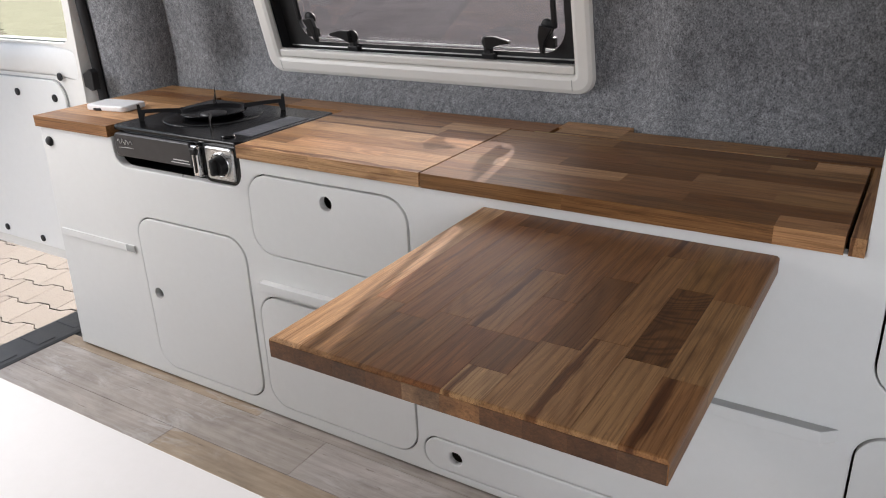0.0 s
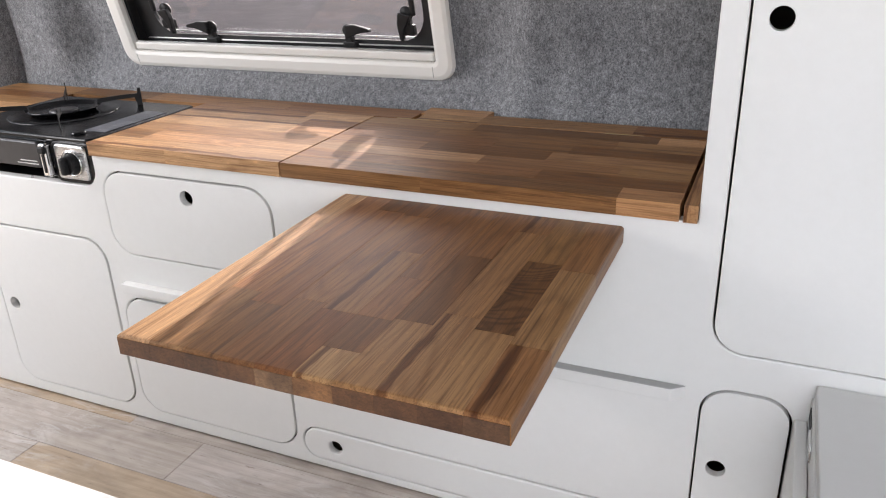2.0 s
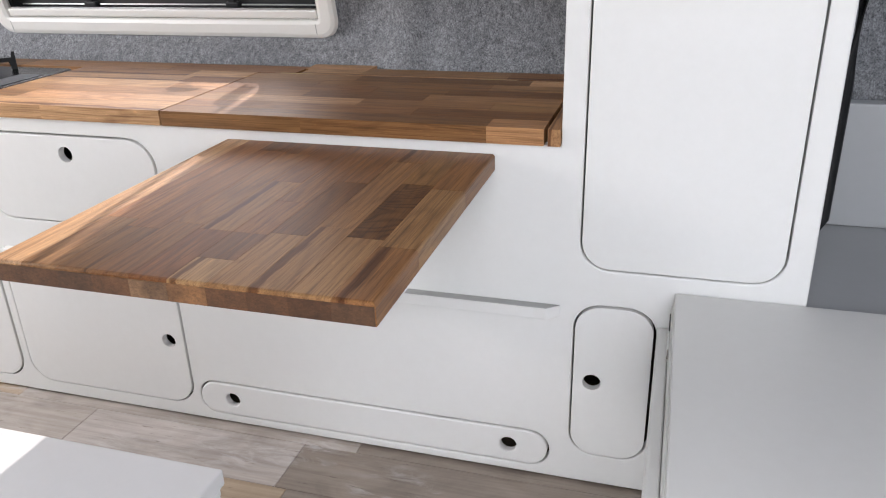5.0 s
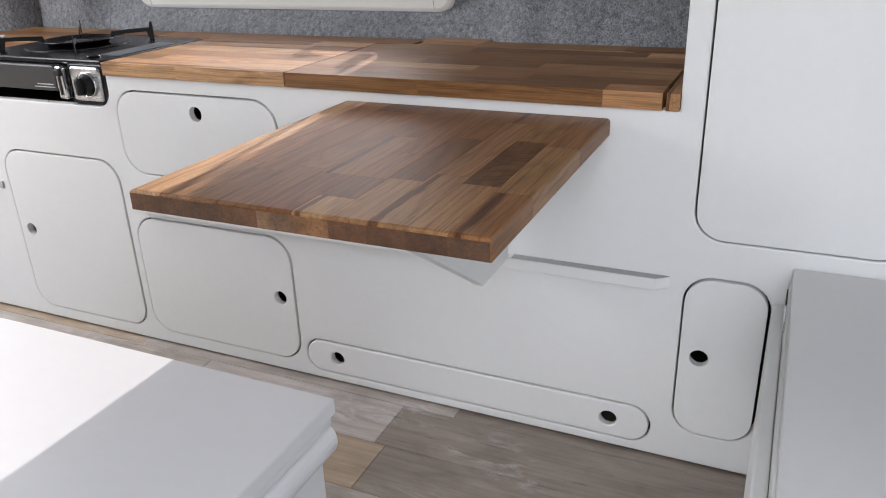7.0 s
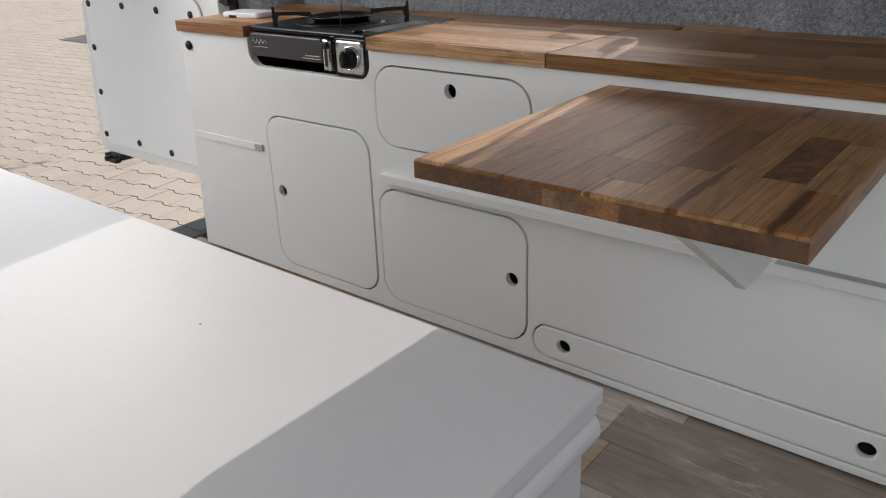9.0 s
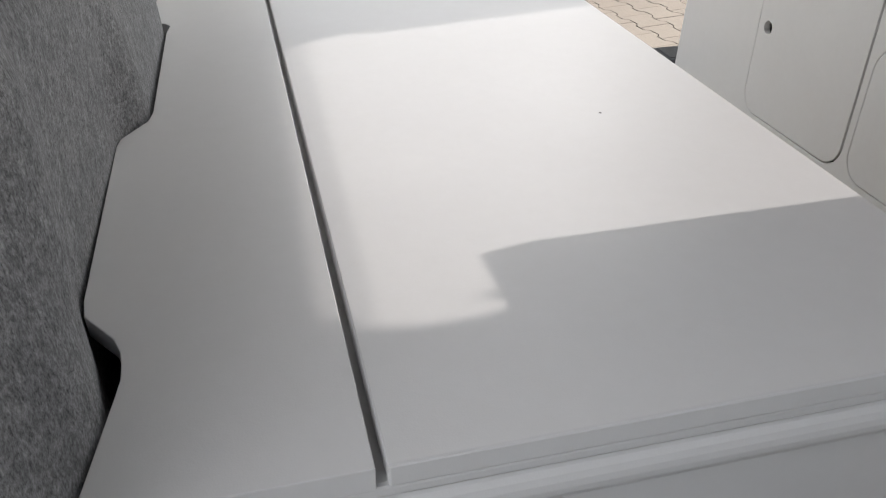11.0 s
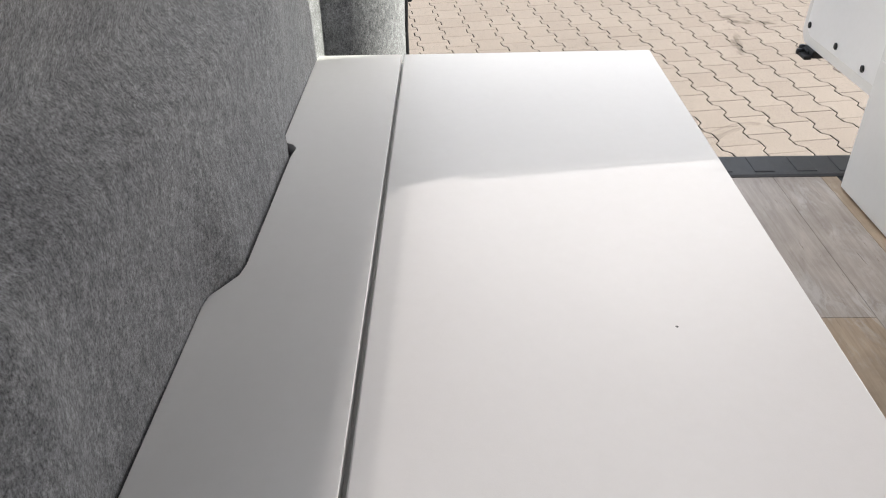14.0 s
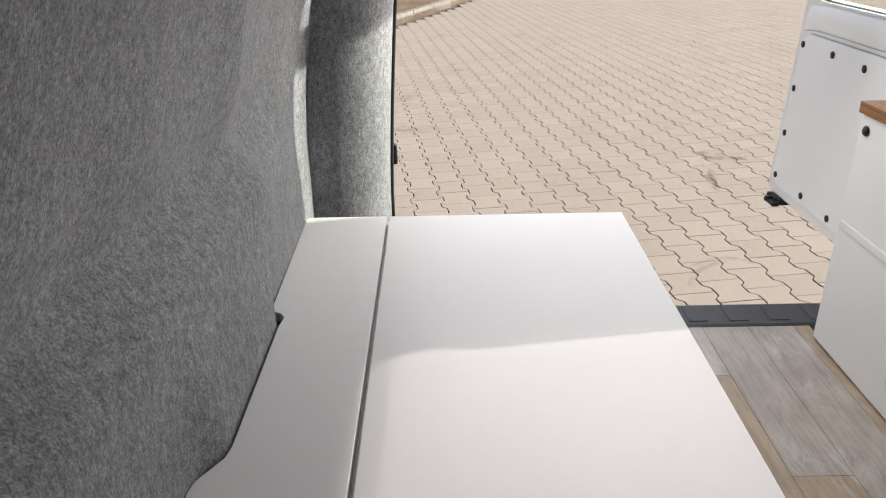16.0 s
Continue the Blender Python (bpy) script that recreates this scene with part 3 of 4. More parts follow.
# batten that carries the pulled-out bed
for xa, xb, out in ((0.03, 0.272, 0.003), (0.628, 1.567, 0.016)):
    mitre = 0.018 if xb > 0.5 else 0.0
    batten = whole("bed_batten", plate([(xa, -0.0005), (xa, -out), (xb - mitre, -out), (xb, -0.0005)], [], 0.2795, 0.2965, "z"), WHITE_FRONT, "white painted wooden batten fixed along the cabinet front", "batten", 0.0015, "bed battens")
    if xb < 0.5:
        part("end_cap", boxed(xb - 0.026, -out - 0.0009, 0.2815, xb + 0.001, -0.0006, 0.296), GREY_TRIM_SHADE, batten, "grey end piece of the batten", bevel=0.001)
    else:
        # grey strip on the white batten: the shade of its top is painted
        part("shaded_top", plate([(1.346, -0.001), (1.346, -out + 0.001), (xb - mitre, -out + 0.001), (xb - 0.001, -0.001)], [], 0.2966, 0.2972, "z"), GREY_TRIM_SHADE, batten, "grey strip for the shaded top of the batten")


# ---- worktop ----
top_left = thing("worktop", (0.5, 0.17, WT), "oiled oak butcher-block worktop with a stove cut-out", "worktop")
# paler front staves: part of the window's sunlight is put into their tone
staves(top_left, 0.026, 0.262, -0.006, 0.288, WT, TOP, 0.046, "x", (0.14, 0.34), OAK_X, 3, 0.8)
staves(top_left, 0.608, 0.9785, -0.006, 0.288, WT, TOP, 0.046, "x", (0.16, 0.36), OAK_X, 9, 0.84)
staves(top_left, 0.030, 1.05, 0.288, 0.350, WT, TOP, 0.046, "x", (0.2, 0.4), OAK_X, 5)
staves(top_left, 1.05, 1.17, 0.288, 0.376, WT, TOP, 0.046, "x", (0.2, 0.4), OAK_X, 15)
staves(top_left, 1.17, 1.56, 0.288, 0.346, WT, TOP, 0.046, "x", (0.2, 0.4), OAK_X, 17)
staves(top_left, 1.5435, 1.5595, -0.006, 0.288, WT, TOP, 0.05, "y", (0.10, 0.2), OAK_Y, 8)
lid = thing("folding_worktop", (1.25, 0.13, WT), "hinged oak butcher-block worktop lid, closed", "worktop")
staves(lid, 0.9815, 1.5385, -0.006, 0.285, WT, TOP, 0.0415, "x", (0.10, 0.30), OAK_X, 21, 0.64)
for x in (1.055, 1.415):
    part("hinge", tube(bmesh.new(), [(x - 0.03, 0.2865, TOP - 0.0005), (x + 0.03, 0.2865, TOP - 0.0006)], 0.0011, 8), BRASS, lid, "thin brass-coloured piano hinge")

# ---- pull-out table ----
table = thing("pull_out_table", (1.27, -0.2, 0.46), "oiled oak butcher-block table leaf on a white folding bracket", "table")
TX, TW, TF, TB, T0, T1 = 1.082, 0.0393, -0.430, -0.002, 0.4845, 0.506
PLAIN, STREAK, FIGURE = 0.0, 0.5, 1.0
# each row of staves from the front to the wall: joints, then (tone, figure, hue) of each stave
LEAF = (
    # pale wood, its tone raised further to imitate the sunlit strip
    ((), ((0.98, PLAIN, 0.5),)),
    ((-0.306,), ((0.66, PLAIN, 0.6), (0.66, PLAIN, 0.1))),
    ((-0.326, -0.046), ((0.52, PLAIN, 0.5), (0.50, PLAIN, 0.15), (0.30, PLAIN, 0.3))),
    ((-0.305, -0.052), ((0.44, PLAIN, 0.3), (0.55, PLAIN, 0.3), (0.42, PLAIN, 0.2))),
    ((-0.316, -0.162), ((0.36, PLAIN, 0.0), (0.60, STREAK, 0.4), (0.40, PLAIN, 0.2))),
    ((-0.380, -0.316, -0.224), ((0.84, STREAK, 0.8), (0.32, PLAIN, 0.3), (0.50, PLAIN, 0.2), (0.48, PLAIN, 0.3))),
    ((-0.311, -0.148), ((0.68, PLAIN, 0.6), (0.28, PLAIN, 0.4), (0.44, PLAIN, 0.3))),
    ((-0.284, -0.06), ((0.70, STREAK, 0.6), (0.62, PLAIN, 0.5), (0.52, STREAK, 0.4))),
    ((-0.304, -0.140), ((0.74, PLAIN, 0.7), (0.20, FIGURE, 0.5), (0.56, PLAIN, 0.9))),
    ((-0.319, -0.150), ((0.56, STREAK, 0.4), (0.72, PLAIN, 0.8), (0.54, PLAIN, 0.4))),
)


def leaf_stave(xa, xb, a, b, r_left, r_right, r_front):
    """One stave of the leaf; sides that lie on the leaf's edge are rounded over."""
    e, rows = 0.0002, [(0.0, T0, 0.0), (0.0, T1 - 0.004, 0.0)]
    for k in (1, 2, 3):
        ang = radians(30 * k)
        rows.append((1 - math.cos(ang), T1 - 0.004 + 0.004 * math.sin(ang), k / 3))
    vs = []
    for f, z, g in rows:
        left, right, near_side = (r * f if r else e * g for r in (r_left, r_right, r_front))
        vs += [(xa + left, a + near_side, z), (xb - right, a + near_side, z), (xb - right, b - e * g, z), (xa + left, b - e * g, z)]
    n = len(rows)
    fs = [(0, 3, 2, 1), tuple(4 * (n - 1) + i for i in range(4))] + [(4 * r + i, 4 * r + (i + 1) % 4, 4 * r + 4 + (i + 1) % 4, 4 * r + 4 + i) for r in range(n - 1) for i in range(4)]
    me = bpy.data.meshes.new("stave")
    me.from_pydata(vs, [], fs)
    me.materials.append(OAK_Y)
    return adopt(new("stave", me), table)


for k, (cuts, looks) in enumerate(LEAF):
    xa, xb = TX + TW * k, TX + TW * (k + 1)
    ends = [TF, *cuts, TB]
    for a, b, tint in zip(ends, ends[1:], looks):
        leaf_stave(xa, xb, a, b, 0.004 if k == 0 else 0, 0.004 if k == 9 else 0, 0.004 if a == TF else 0).color = (*tint, 1)
for k in range(10):
    xa = TX + TW * k
    part("end_grain", boxed(xa + (0.001 if k == 0 else 0.0001), TF - 0.0008, T0 + 0.0004, xa + (TW - 0.001 if k == 9 else TW - 0.0001), TF + 0.0004, T1 - 0.0035), OAK_END, table, "dark end grain" if k == 0 else "")
part("mounting_rail", boxed(1.14, -0.05, T0 - 0.023, 1.42, -0.001, T0 - 0.0005), WHITE_FRONT, table, "white mounting rail", bevel=0.002)
part("support_bracket", plate([(-0.0185, 0.2985), (-0.118, 0.2985), (-0.130, 0.308), (-0.395, 0.4838), (-0.0525, 0.4838), (-0.0525, 0.458), (-0.0185, 0.458)], [], 1.328, 1.3435, "x"), WHITE_FRONT, table, "white triangular support bracket", bevel=0.0015)

# ---- portable stove ----
def stove():
    st = thing("camping_stove", (0.43, 0.14, 0.452), "black single-burner portable gas stove set into the worktop", "stove")
    part("body", boxed(0.270, 0.014, 0.482, 0.600, 0.262, 0.532), ENAMEL, st, bevel=0.006)
    part("front_panel", plate(rr(0.275, 0.483, 0.489, 0.529, 0.009), [], -0.002, 0.012, "y"), STOVE_FACE, st, "dark grey front panel", bevel=0.003)
    part("top_pan", plate(rr(0.266, 0.004, 0.604, 0.266, 0.012), [], 0.532, 0.541, "z"), ENAMEL, st, bevel=0.003)
    # drip bowl, burner and pan supports
    c = (0.395, 0.145, 0.541)
    part("drip_bowl", turned(bmesh.new(), [(0.098, 0.0), (0.095, 0.0015), (0.070, 0.0005), (0.060, 0.001)], c), ENAMEL, st, smooth=True)
    part("burner", turned(bmesh.new(), [(0.054, 0.0005), (0.058, 0.005), (0.063, 0.0085), (0.0655, 0.0095), (0.066, 0.011), (0.064, 0.0118), (0.061, 0.011), (0.056, 0.006), (0.040, 0.0025), (0.001, 0.002)], c), ENAMEL, st, "black dished ring burner", smooth=True)
    part("burner_cap", turned(bmesh.new(), [(0.026, 0.0024), (0.025, 0.006), (0.018, 0.0075), (0.001, 0.008)], c), STOVE_FACE, st, "dark burner cap", smooth=True)
    for k in range(4):
        a = radians(45 + 90 * k)
        d = Vector((math.cos(a), math.sin(a), 0))
        n = Vector((-d.y, d.x, 0)) * 0.0008
        bm = bmesh.new()
        prof = [(0.058, 0.010), (0.062, 0.020), (0.10, 0.022), (0.133, 0.0225), (0.135, 0.033), (0.140, 0.033), (0.140, 0.0), (0.131, 0.0), (0.127, 0.015), (0.09, 0.014)]
        a_side = [bm.verts.new(Vector(c) + d * r + Vector((0, 0, h)) + n) for r, h in prof]
        b_side = [bm.verts.new(Vector(c) + d * r + Vector((0, 0, h)) - n) for r, h in prof]
        bm.faces.new(a_side)
        bm.faces.new(b_side)
        for j in range(len(prof)):
            q = (j + 1) % len(prof)
            bm.faces.new((a_side[j], a_side[q], b_side[q], b_side[j]))
        part("pan_support", bm, BLACK, st)
    # lever, control plate and knob
    part("lever", plate(rr(0.498, 0.472, 0.515, 0.530, 0.004), [], -0.010, 0.012, "y"), CHROME, st, "chrome cartridge lever", bevel=0.003)
    part("lever_grip", boxed(0.500, -0.016, 0.513, 0.516, -0.008, 0.526), BLACK, st, bevel=0.003)
    part("lever_slot", boxed(0.5045, -0.0115, 0.480, 0.5085, -0.0098, 0.512), BLACK, st)
    part("control_surround", plate(rr(0.512, 0.462, 0.6045, 0.533, 0.012), [], 0.004, 0.013, "y"), ENAMEL, st, bevel=0.002)
    part("control_plate", plate(rr(0.522, 0.469, 0.591, 0.529, 0.007), [], 0.000, 0.012, "y"), BRUSHED, st, "silver control plate", bevel=0.003)
    part("knob_dish", turned(bmesh.new(), [(0.022, 0.0005), (0.0225, -0.003), (0.019, -0.003), (0.018, 0.0)], (0.560, 0.0, 0.498), "y"), CHROME, st, smooth=True)
    knob = part("knob", turned(bmesh.new(), [(0.0175, 0.0), (0.017, -0.008), (0.0155, -0.013), (0.001, -0.013)], (0.560, -0.001, 0.498), "y"), BLACK, st, "black turning knob")
    part("knob_grip", boxed(0.5545, -0.024, 0.483, 0.5655, -0.010, 0.513), BLACK, knob, bevel=0.004)
    # label sheet on the cartridge lid
    part("label_sheet", boxed(0.545, 0.05, 0.541, 0.592, 0.20, 0.5416), plastic("grey_label", (0.075, 0.08, 0.095), 0.3), st, "grey printed instruction sheet")
    for k in range(9):
        part("print_line", boxed(0.549, 0.06 + 0.015 * k, 0.5416, 0.588 - 0.004 * (k % 3), 0.0625 + 0.015 * k, 0.5419), FAINT, st)
    part("valve_cap", turned(bmesh.new(), [(0.012, 0.0), (0.012, 0.003), (0.009, 0.004), (0.001, 0.004)], (0.555, 0.03, 0.541)), ENAMEL, st, smooth=True)
    # maker's mark as a plain squiggle, and two lines of small print
    pts = [(0.286 + 0.0035 * k, -0.0028, 0.513 + 0.006 * math.sin(k * 1.9) * (1 if k < 8 else 0.7)) for k in range(13)]
    part("mark", tube(bmesh.new(), pts, 0.0007, 5), PRINT, st, "pale squiggle mark")
    part("mark", tube(bmesh.new(), [(0.288, -0.0028, 0.501), (0.31, -0.0028, 0.5025), (0.33, -0.0028, 0.502)], 0.0006, 5), PRINT, st)
    part("small_print", boxed(0.440, -0.0028, 0.4945, 0.480, -0.0018, 0.4960), PRINT, st)
    part("small_print", boxed(0.432, -0.0028, 0.4895, 0.482, -0.0018, 0.4908), PRINT, st)
    st.location.z += 0.003
    part("foot_pin", tube(bmesh.new(), [(0.45, 0.004, 0.455), (0.45, 0.004, 0.468)], 0.002, 8), CHROME, st)


stove()

# white flat case on the worktop
case = thing("flat_case", (0.13, 0.12, TOP), "white flat plastic case lying on the oak worktop", "case")
bm = plate(rr(-0.055, -0.033, 0.055, 0.033, 0.012), [], 0.0, 0.012, "z")
bm.transform(pose(0.135, 0.115, TOP, 0, 0, 8))
part("shell", bm, WHITE_PLASTIC, case, bevel=0.003)
bm = boxed(-0.012, -0.0335, 0.0, 0.012, -0.028, 0.006)
bm.transform(pose(0.115, 0.112, TOP + 0.0005, 0, 0, 8))
part("notch", bm, BLACK, case, "dark finger notch", bevel=0.002)

# ---- window in the kitchen wall ----
def lean_in(bm):
    for v in bm.verts:
        v.co.y -= 0.24 * (v.co.z - 0.6)
    return bm


def window():
    win = thing("window_1", (0.69, 0.42, 0.585), "cream framed camper window with smoked acrylic pane and black latches", "window", kind="structure")
    x0, x1, z0, z1 = 0.302, 1.082, 0.582, 0.985
    part("window_frame", lean_in(plate(rr(x0, z0, x1, z1, 0.036), [rr(x0 + 0.038, z0 + 0.036, x1 - 0.038, z1 - 0.036, 0.004)], 0.410, 0.432, "y")), CREAM, win, bevel=0.010)
    part("blind_cassette", lean_in(plate(rr(x0 + 0.039, z0 + 0.037, x1 - 0.039, z0 + 0.053, 0.003), [], 0.414, 0.442, "y")), CREAM, win, "cream roller blind bar", bevel=0.005)
    part("blind_lip", lean_in(boxed(x0 + 0.041, 0.420, z0 + 0.0535, x1 - 0.041, 0.428, z0 + 0.0555)), BRUSHED, win, "thin metal lip of the blind")
    for x in (x0 + 0.037, x1 - 0.043):
        part("frame_joint", lean_in(boxed(x, 0.4095, z0 + 0.008, x + 0.0012, 0.4115, z0 + 0.028)), GREY_TRIM_SHADE, win)
    # black inner frame with rails
    part("seal_frame", lean_in(plate(rr(x0 + 0.030, z0 + 0.030, x1 - 0.030, z1 - 0.03, 0.02), [rr(x0 + 0.082, z0 + 0.068, x1 - 0.066, z1 - 0.06, 0.05)], 0.452, 0.462, "y")), SEAL, win, "black rubber seal frame", bevel=0.002)
    part("rail", lean_in(boxed(x0 + 0.05, 0.4465, z0 + 0.058, x1 - 0.042, 0.4515, z0 + 0.061)), CHROME, win)
    part("reveal", lean_in(boxed(x0 + 0.032, 0.433, z0 + 0.05, x0 + 0.040, 0.50, z1 - 0.05)), SEAL, win)
    pane = part("pane", lean_in(plate(rr(x0 + 0.045, z0 + 0.058, x1 - 0.041, z1 - 0.05, 0.03), [], 0.464, 0.469, "y")), ACRYLIC, win, "smoked acrylic pane")
    part("pane_rim", lean_in(plate(rr(x0 + 0.062, z0 + 0.072, x1 - 0.052, z1 - 0.066, 0.03), [rr(x0 + 0.065, z0 + 0.075, x1 - 0.055, z1 - 0.069, 0.03)], 0.460, 0.4635, "y")), WHITE_PLASTIC, win)
    # stay arm at the hinge side
    for xs in (0.394, 0.998):
        part("stay_arm", lean_in(boxed(xs - 0.005, 0.442, z0 + 0.115, xs + 0.005, 0.4515, 0.874)), BLACK, win, "black telescopic stay", bevel=0.003)
    for x, z, turn in ((0.425, 0.69, -75), (0.53, 0.655, 0), (0.857, 0.655, 1), (0.985, 0.69, 75)):
        latch = part("latch", lean_in(turned(bmesh.new(), [(0.012, 0.0), (0.0135, -0.006), (0.011, -0.010), (0.001, -0.011)], (x, 0.452, z + 0.012), "y", 20)), BLACK, win, "black turning latch", smooth=True)
        base = boxed(-0.014, -0.008, -0.016, 0.014, 0.008, 0.004)
        base.transform(pose(x, 0.446, z - 0.012))
        part("latch_base", lean_in(base), BLACK, latch, bevel=0.003)
        neck = boxed(-0.008, -0.007, -0.014, 0.008, 0.007, 0.012)
        neck.transform(pose(x, 0.446, z - 0.002))
        part("latch_neck", lean_in(neck), BLACK, latch, bevel=0.003)
        s = -1 if turn in (0, 75) else 1
        lever = plate([(0, 0.012), (0.02, 0.013), (0.05, 0.006), (0.052, 0.0), (0.03, -0.002), (0.0, -0.014)], [], -0.006, 0.006, "y")
        if s < 0:
            lever.transform(Matrix.Scale(-1, 4, (1, 0, 0)))
        if abs(turn) == 75:
            lever.transform(pose(0, 0, 0, 0, -80 * s * -1 if s > 0 else -80, 0))
        lever.transform(pose(x, 0.438, z + 0.012))
        part("latch_lever", lean_in(lever), BLACK, latch, bevel=0.002)


window()

# ---- bench bed ----
def bench():
    b = thing("bench_bed", (0.7, -0.78, 0.0), "white painted bench box with a split hinged lid", "bench")
    x0, x1, yf, zt = 0.068, 1.33, -0.465, 0.338
    part("body", boxed(x0 + 0.01, -1.05, 0.002, x1 - 0.012, yf - 0.012, 0.272), WHITE_BENCH, b, bevel=0.003)
    part("lid", plate([(x0, -0.932), (x1, -0.9025), (x1, yf), (x0, yf)], [], zt - 0.017, zt, "z"), WHITE_BENCH, b, "main lid board", bevel=0.0018)
    back = [(x0, -0.9375), (x0, -1.099), (0.455, -1.088), (0.470, -1.084), (0.478, -1.07), (0.49, -1.063), (0.52, -1.066), (0.80, -1.062), (0.822, -1.065), (0.862, -1.088), (0.88, -1.09), (1.135, -1.083), (1.154, -1.080), (1.170, -1.068), (1.183, -1.058), (1.198, -1.052), (1.211, -1.050), (1.225, -1.049), (1.243, -1.051), (1.274, -1.055), (x1, -1.062), (x1, -0.9088)]
    part("back_board", plate(back, [], zt - 0.017, zt, "z"), WHITE_BENCH, b, "fixed back board with cut-outs for the wall ribs", bevel=0.0008)
    part("frame_board", boxed(x0 + 0.002, -1.04, 0.309, x1 - 0.003, yf - 0.003, 0.3195), WHITE_BENCH, b, bevel=0.003)
    roll = [(x1 - 0.012 + 0.012 * math.cos(radians(a)), 0.291 + 0.017 * math.sin(radians(a))) for a in range(-90, 91, 18)]
    sec = roll + [(x1 - 0.06, 0.308), (x1 - 0.06, 0.274)]
    part("end_moulding", plate([(z, y) for y, z in [(v, u) for u, v in sec]], [], -1.04, yf - 0.002, "y"), WHITE_BENCH, b, "rounded moulding", smooth=False)
    part("front_moulding", plate([(y, z) for y, z in [(yf - 0.014 + 0.013 * math.cos(radians(a)), 0.291 + 0.017 * math.sin(radians(a))) for a in range(-90, 91, 18)] + [(yf - 0.06, 0.308), (yf - 0.06, 0.274)]], [], x0 + 0.002, x1 - 0.06, "x"), WHITE_BENCH, b, "rounded moulding")
    part("paint_chip", turned(bmesh.new(), [(0.0016, 0.0), (0.001, 0.0003)], (0.919, -0.609, zt), "z", 8), SEAL, b, "tiny dark chip in the paint")
    # black sheet under the lid's split stands in for the gap's shade
    part("gap_shade", boxed(x0 + 0.02, -0.95, zt - 0.03, x1 - 0.02, -0.89, zt - 0.02), SEAL, b)


bench()

# ---- second seat box beside the tall unit ----
seat = thing("seat_box", (1.95, -0.5, 0.0), "pale grey seat box with a hinged lid beside the tall cupboard", "seat box")
part("body", boxed(1.7115, -1.06, 0.002, 2.45, -0.0008, 0.3150), WHITE_FRONT, seat, bevel=0.002)
part("side_board", boxed(1.6962, -1.06, 0.002, 1.711, -0.0025, 0.281), WHITE_FRONT, seat, "white side board, lower than the lid", bevel=0.003)
part("lid", boxed(1.714, -1.06, 0.3160, 2.45, -0.002, 0.3335), GREY_PANEL, seat, "light grey lid", bevel=0.002)
part("hinge", boxed(1.7088, -0.105, 0.293, 1.7122, -0.060, 0.309), CHROME, seat, bevel=0.002)
# black piece in place of an open slit, for its shade
part("hinge_slit_shade", boxed(1.7102, -0.055, 0.294, 1.7122, -0.018, 0.311), SEAL, seat)

rear_box = thing("side_shelf", (2.2, 0.2, 0.0), "pale grey low shelf panel against the felt wall", "shelf")
part("shelf_top", boxed(1.876, 0.0, 0.30, 2.55, 0.36, 0.318), GREY_SHELF, rear_box, bevel=0.003)
part("riser", boxed(1.876, 0.33, 0.319, 2.55, 0.36, 0.515), GREY_SHELF, rear_box, bevel=0.003)
strap = whole("grab_strap", tube(bmesh.new(), [(1.872, 0.05, 0.415), (1.881, 0.05, 0.43), (1.881, 0.05, 0.60), (1.884, 0.05, 0.72), (1.872, 0.05, 0.74)], 0.0075, 8), BLACK, "black strap handle on the cupboard side", "handle", smooth=True)

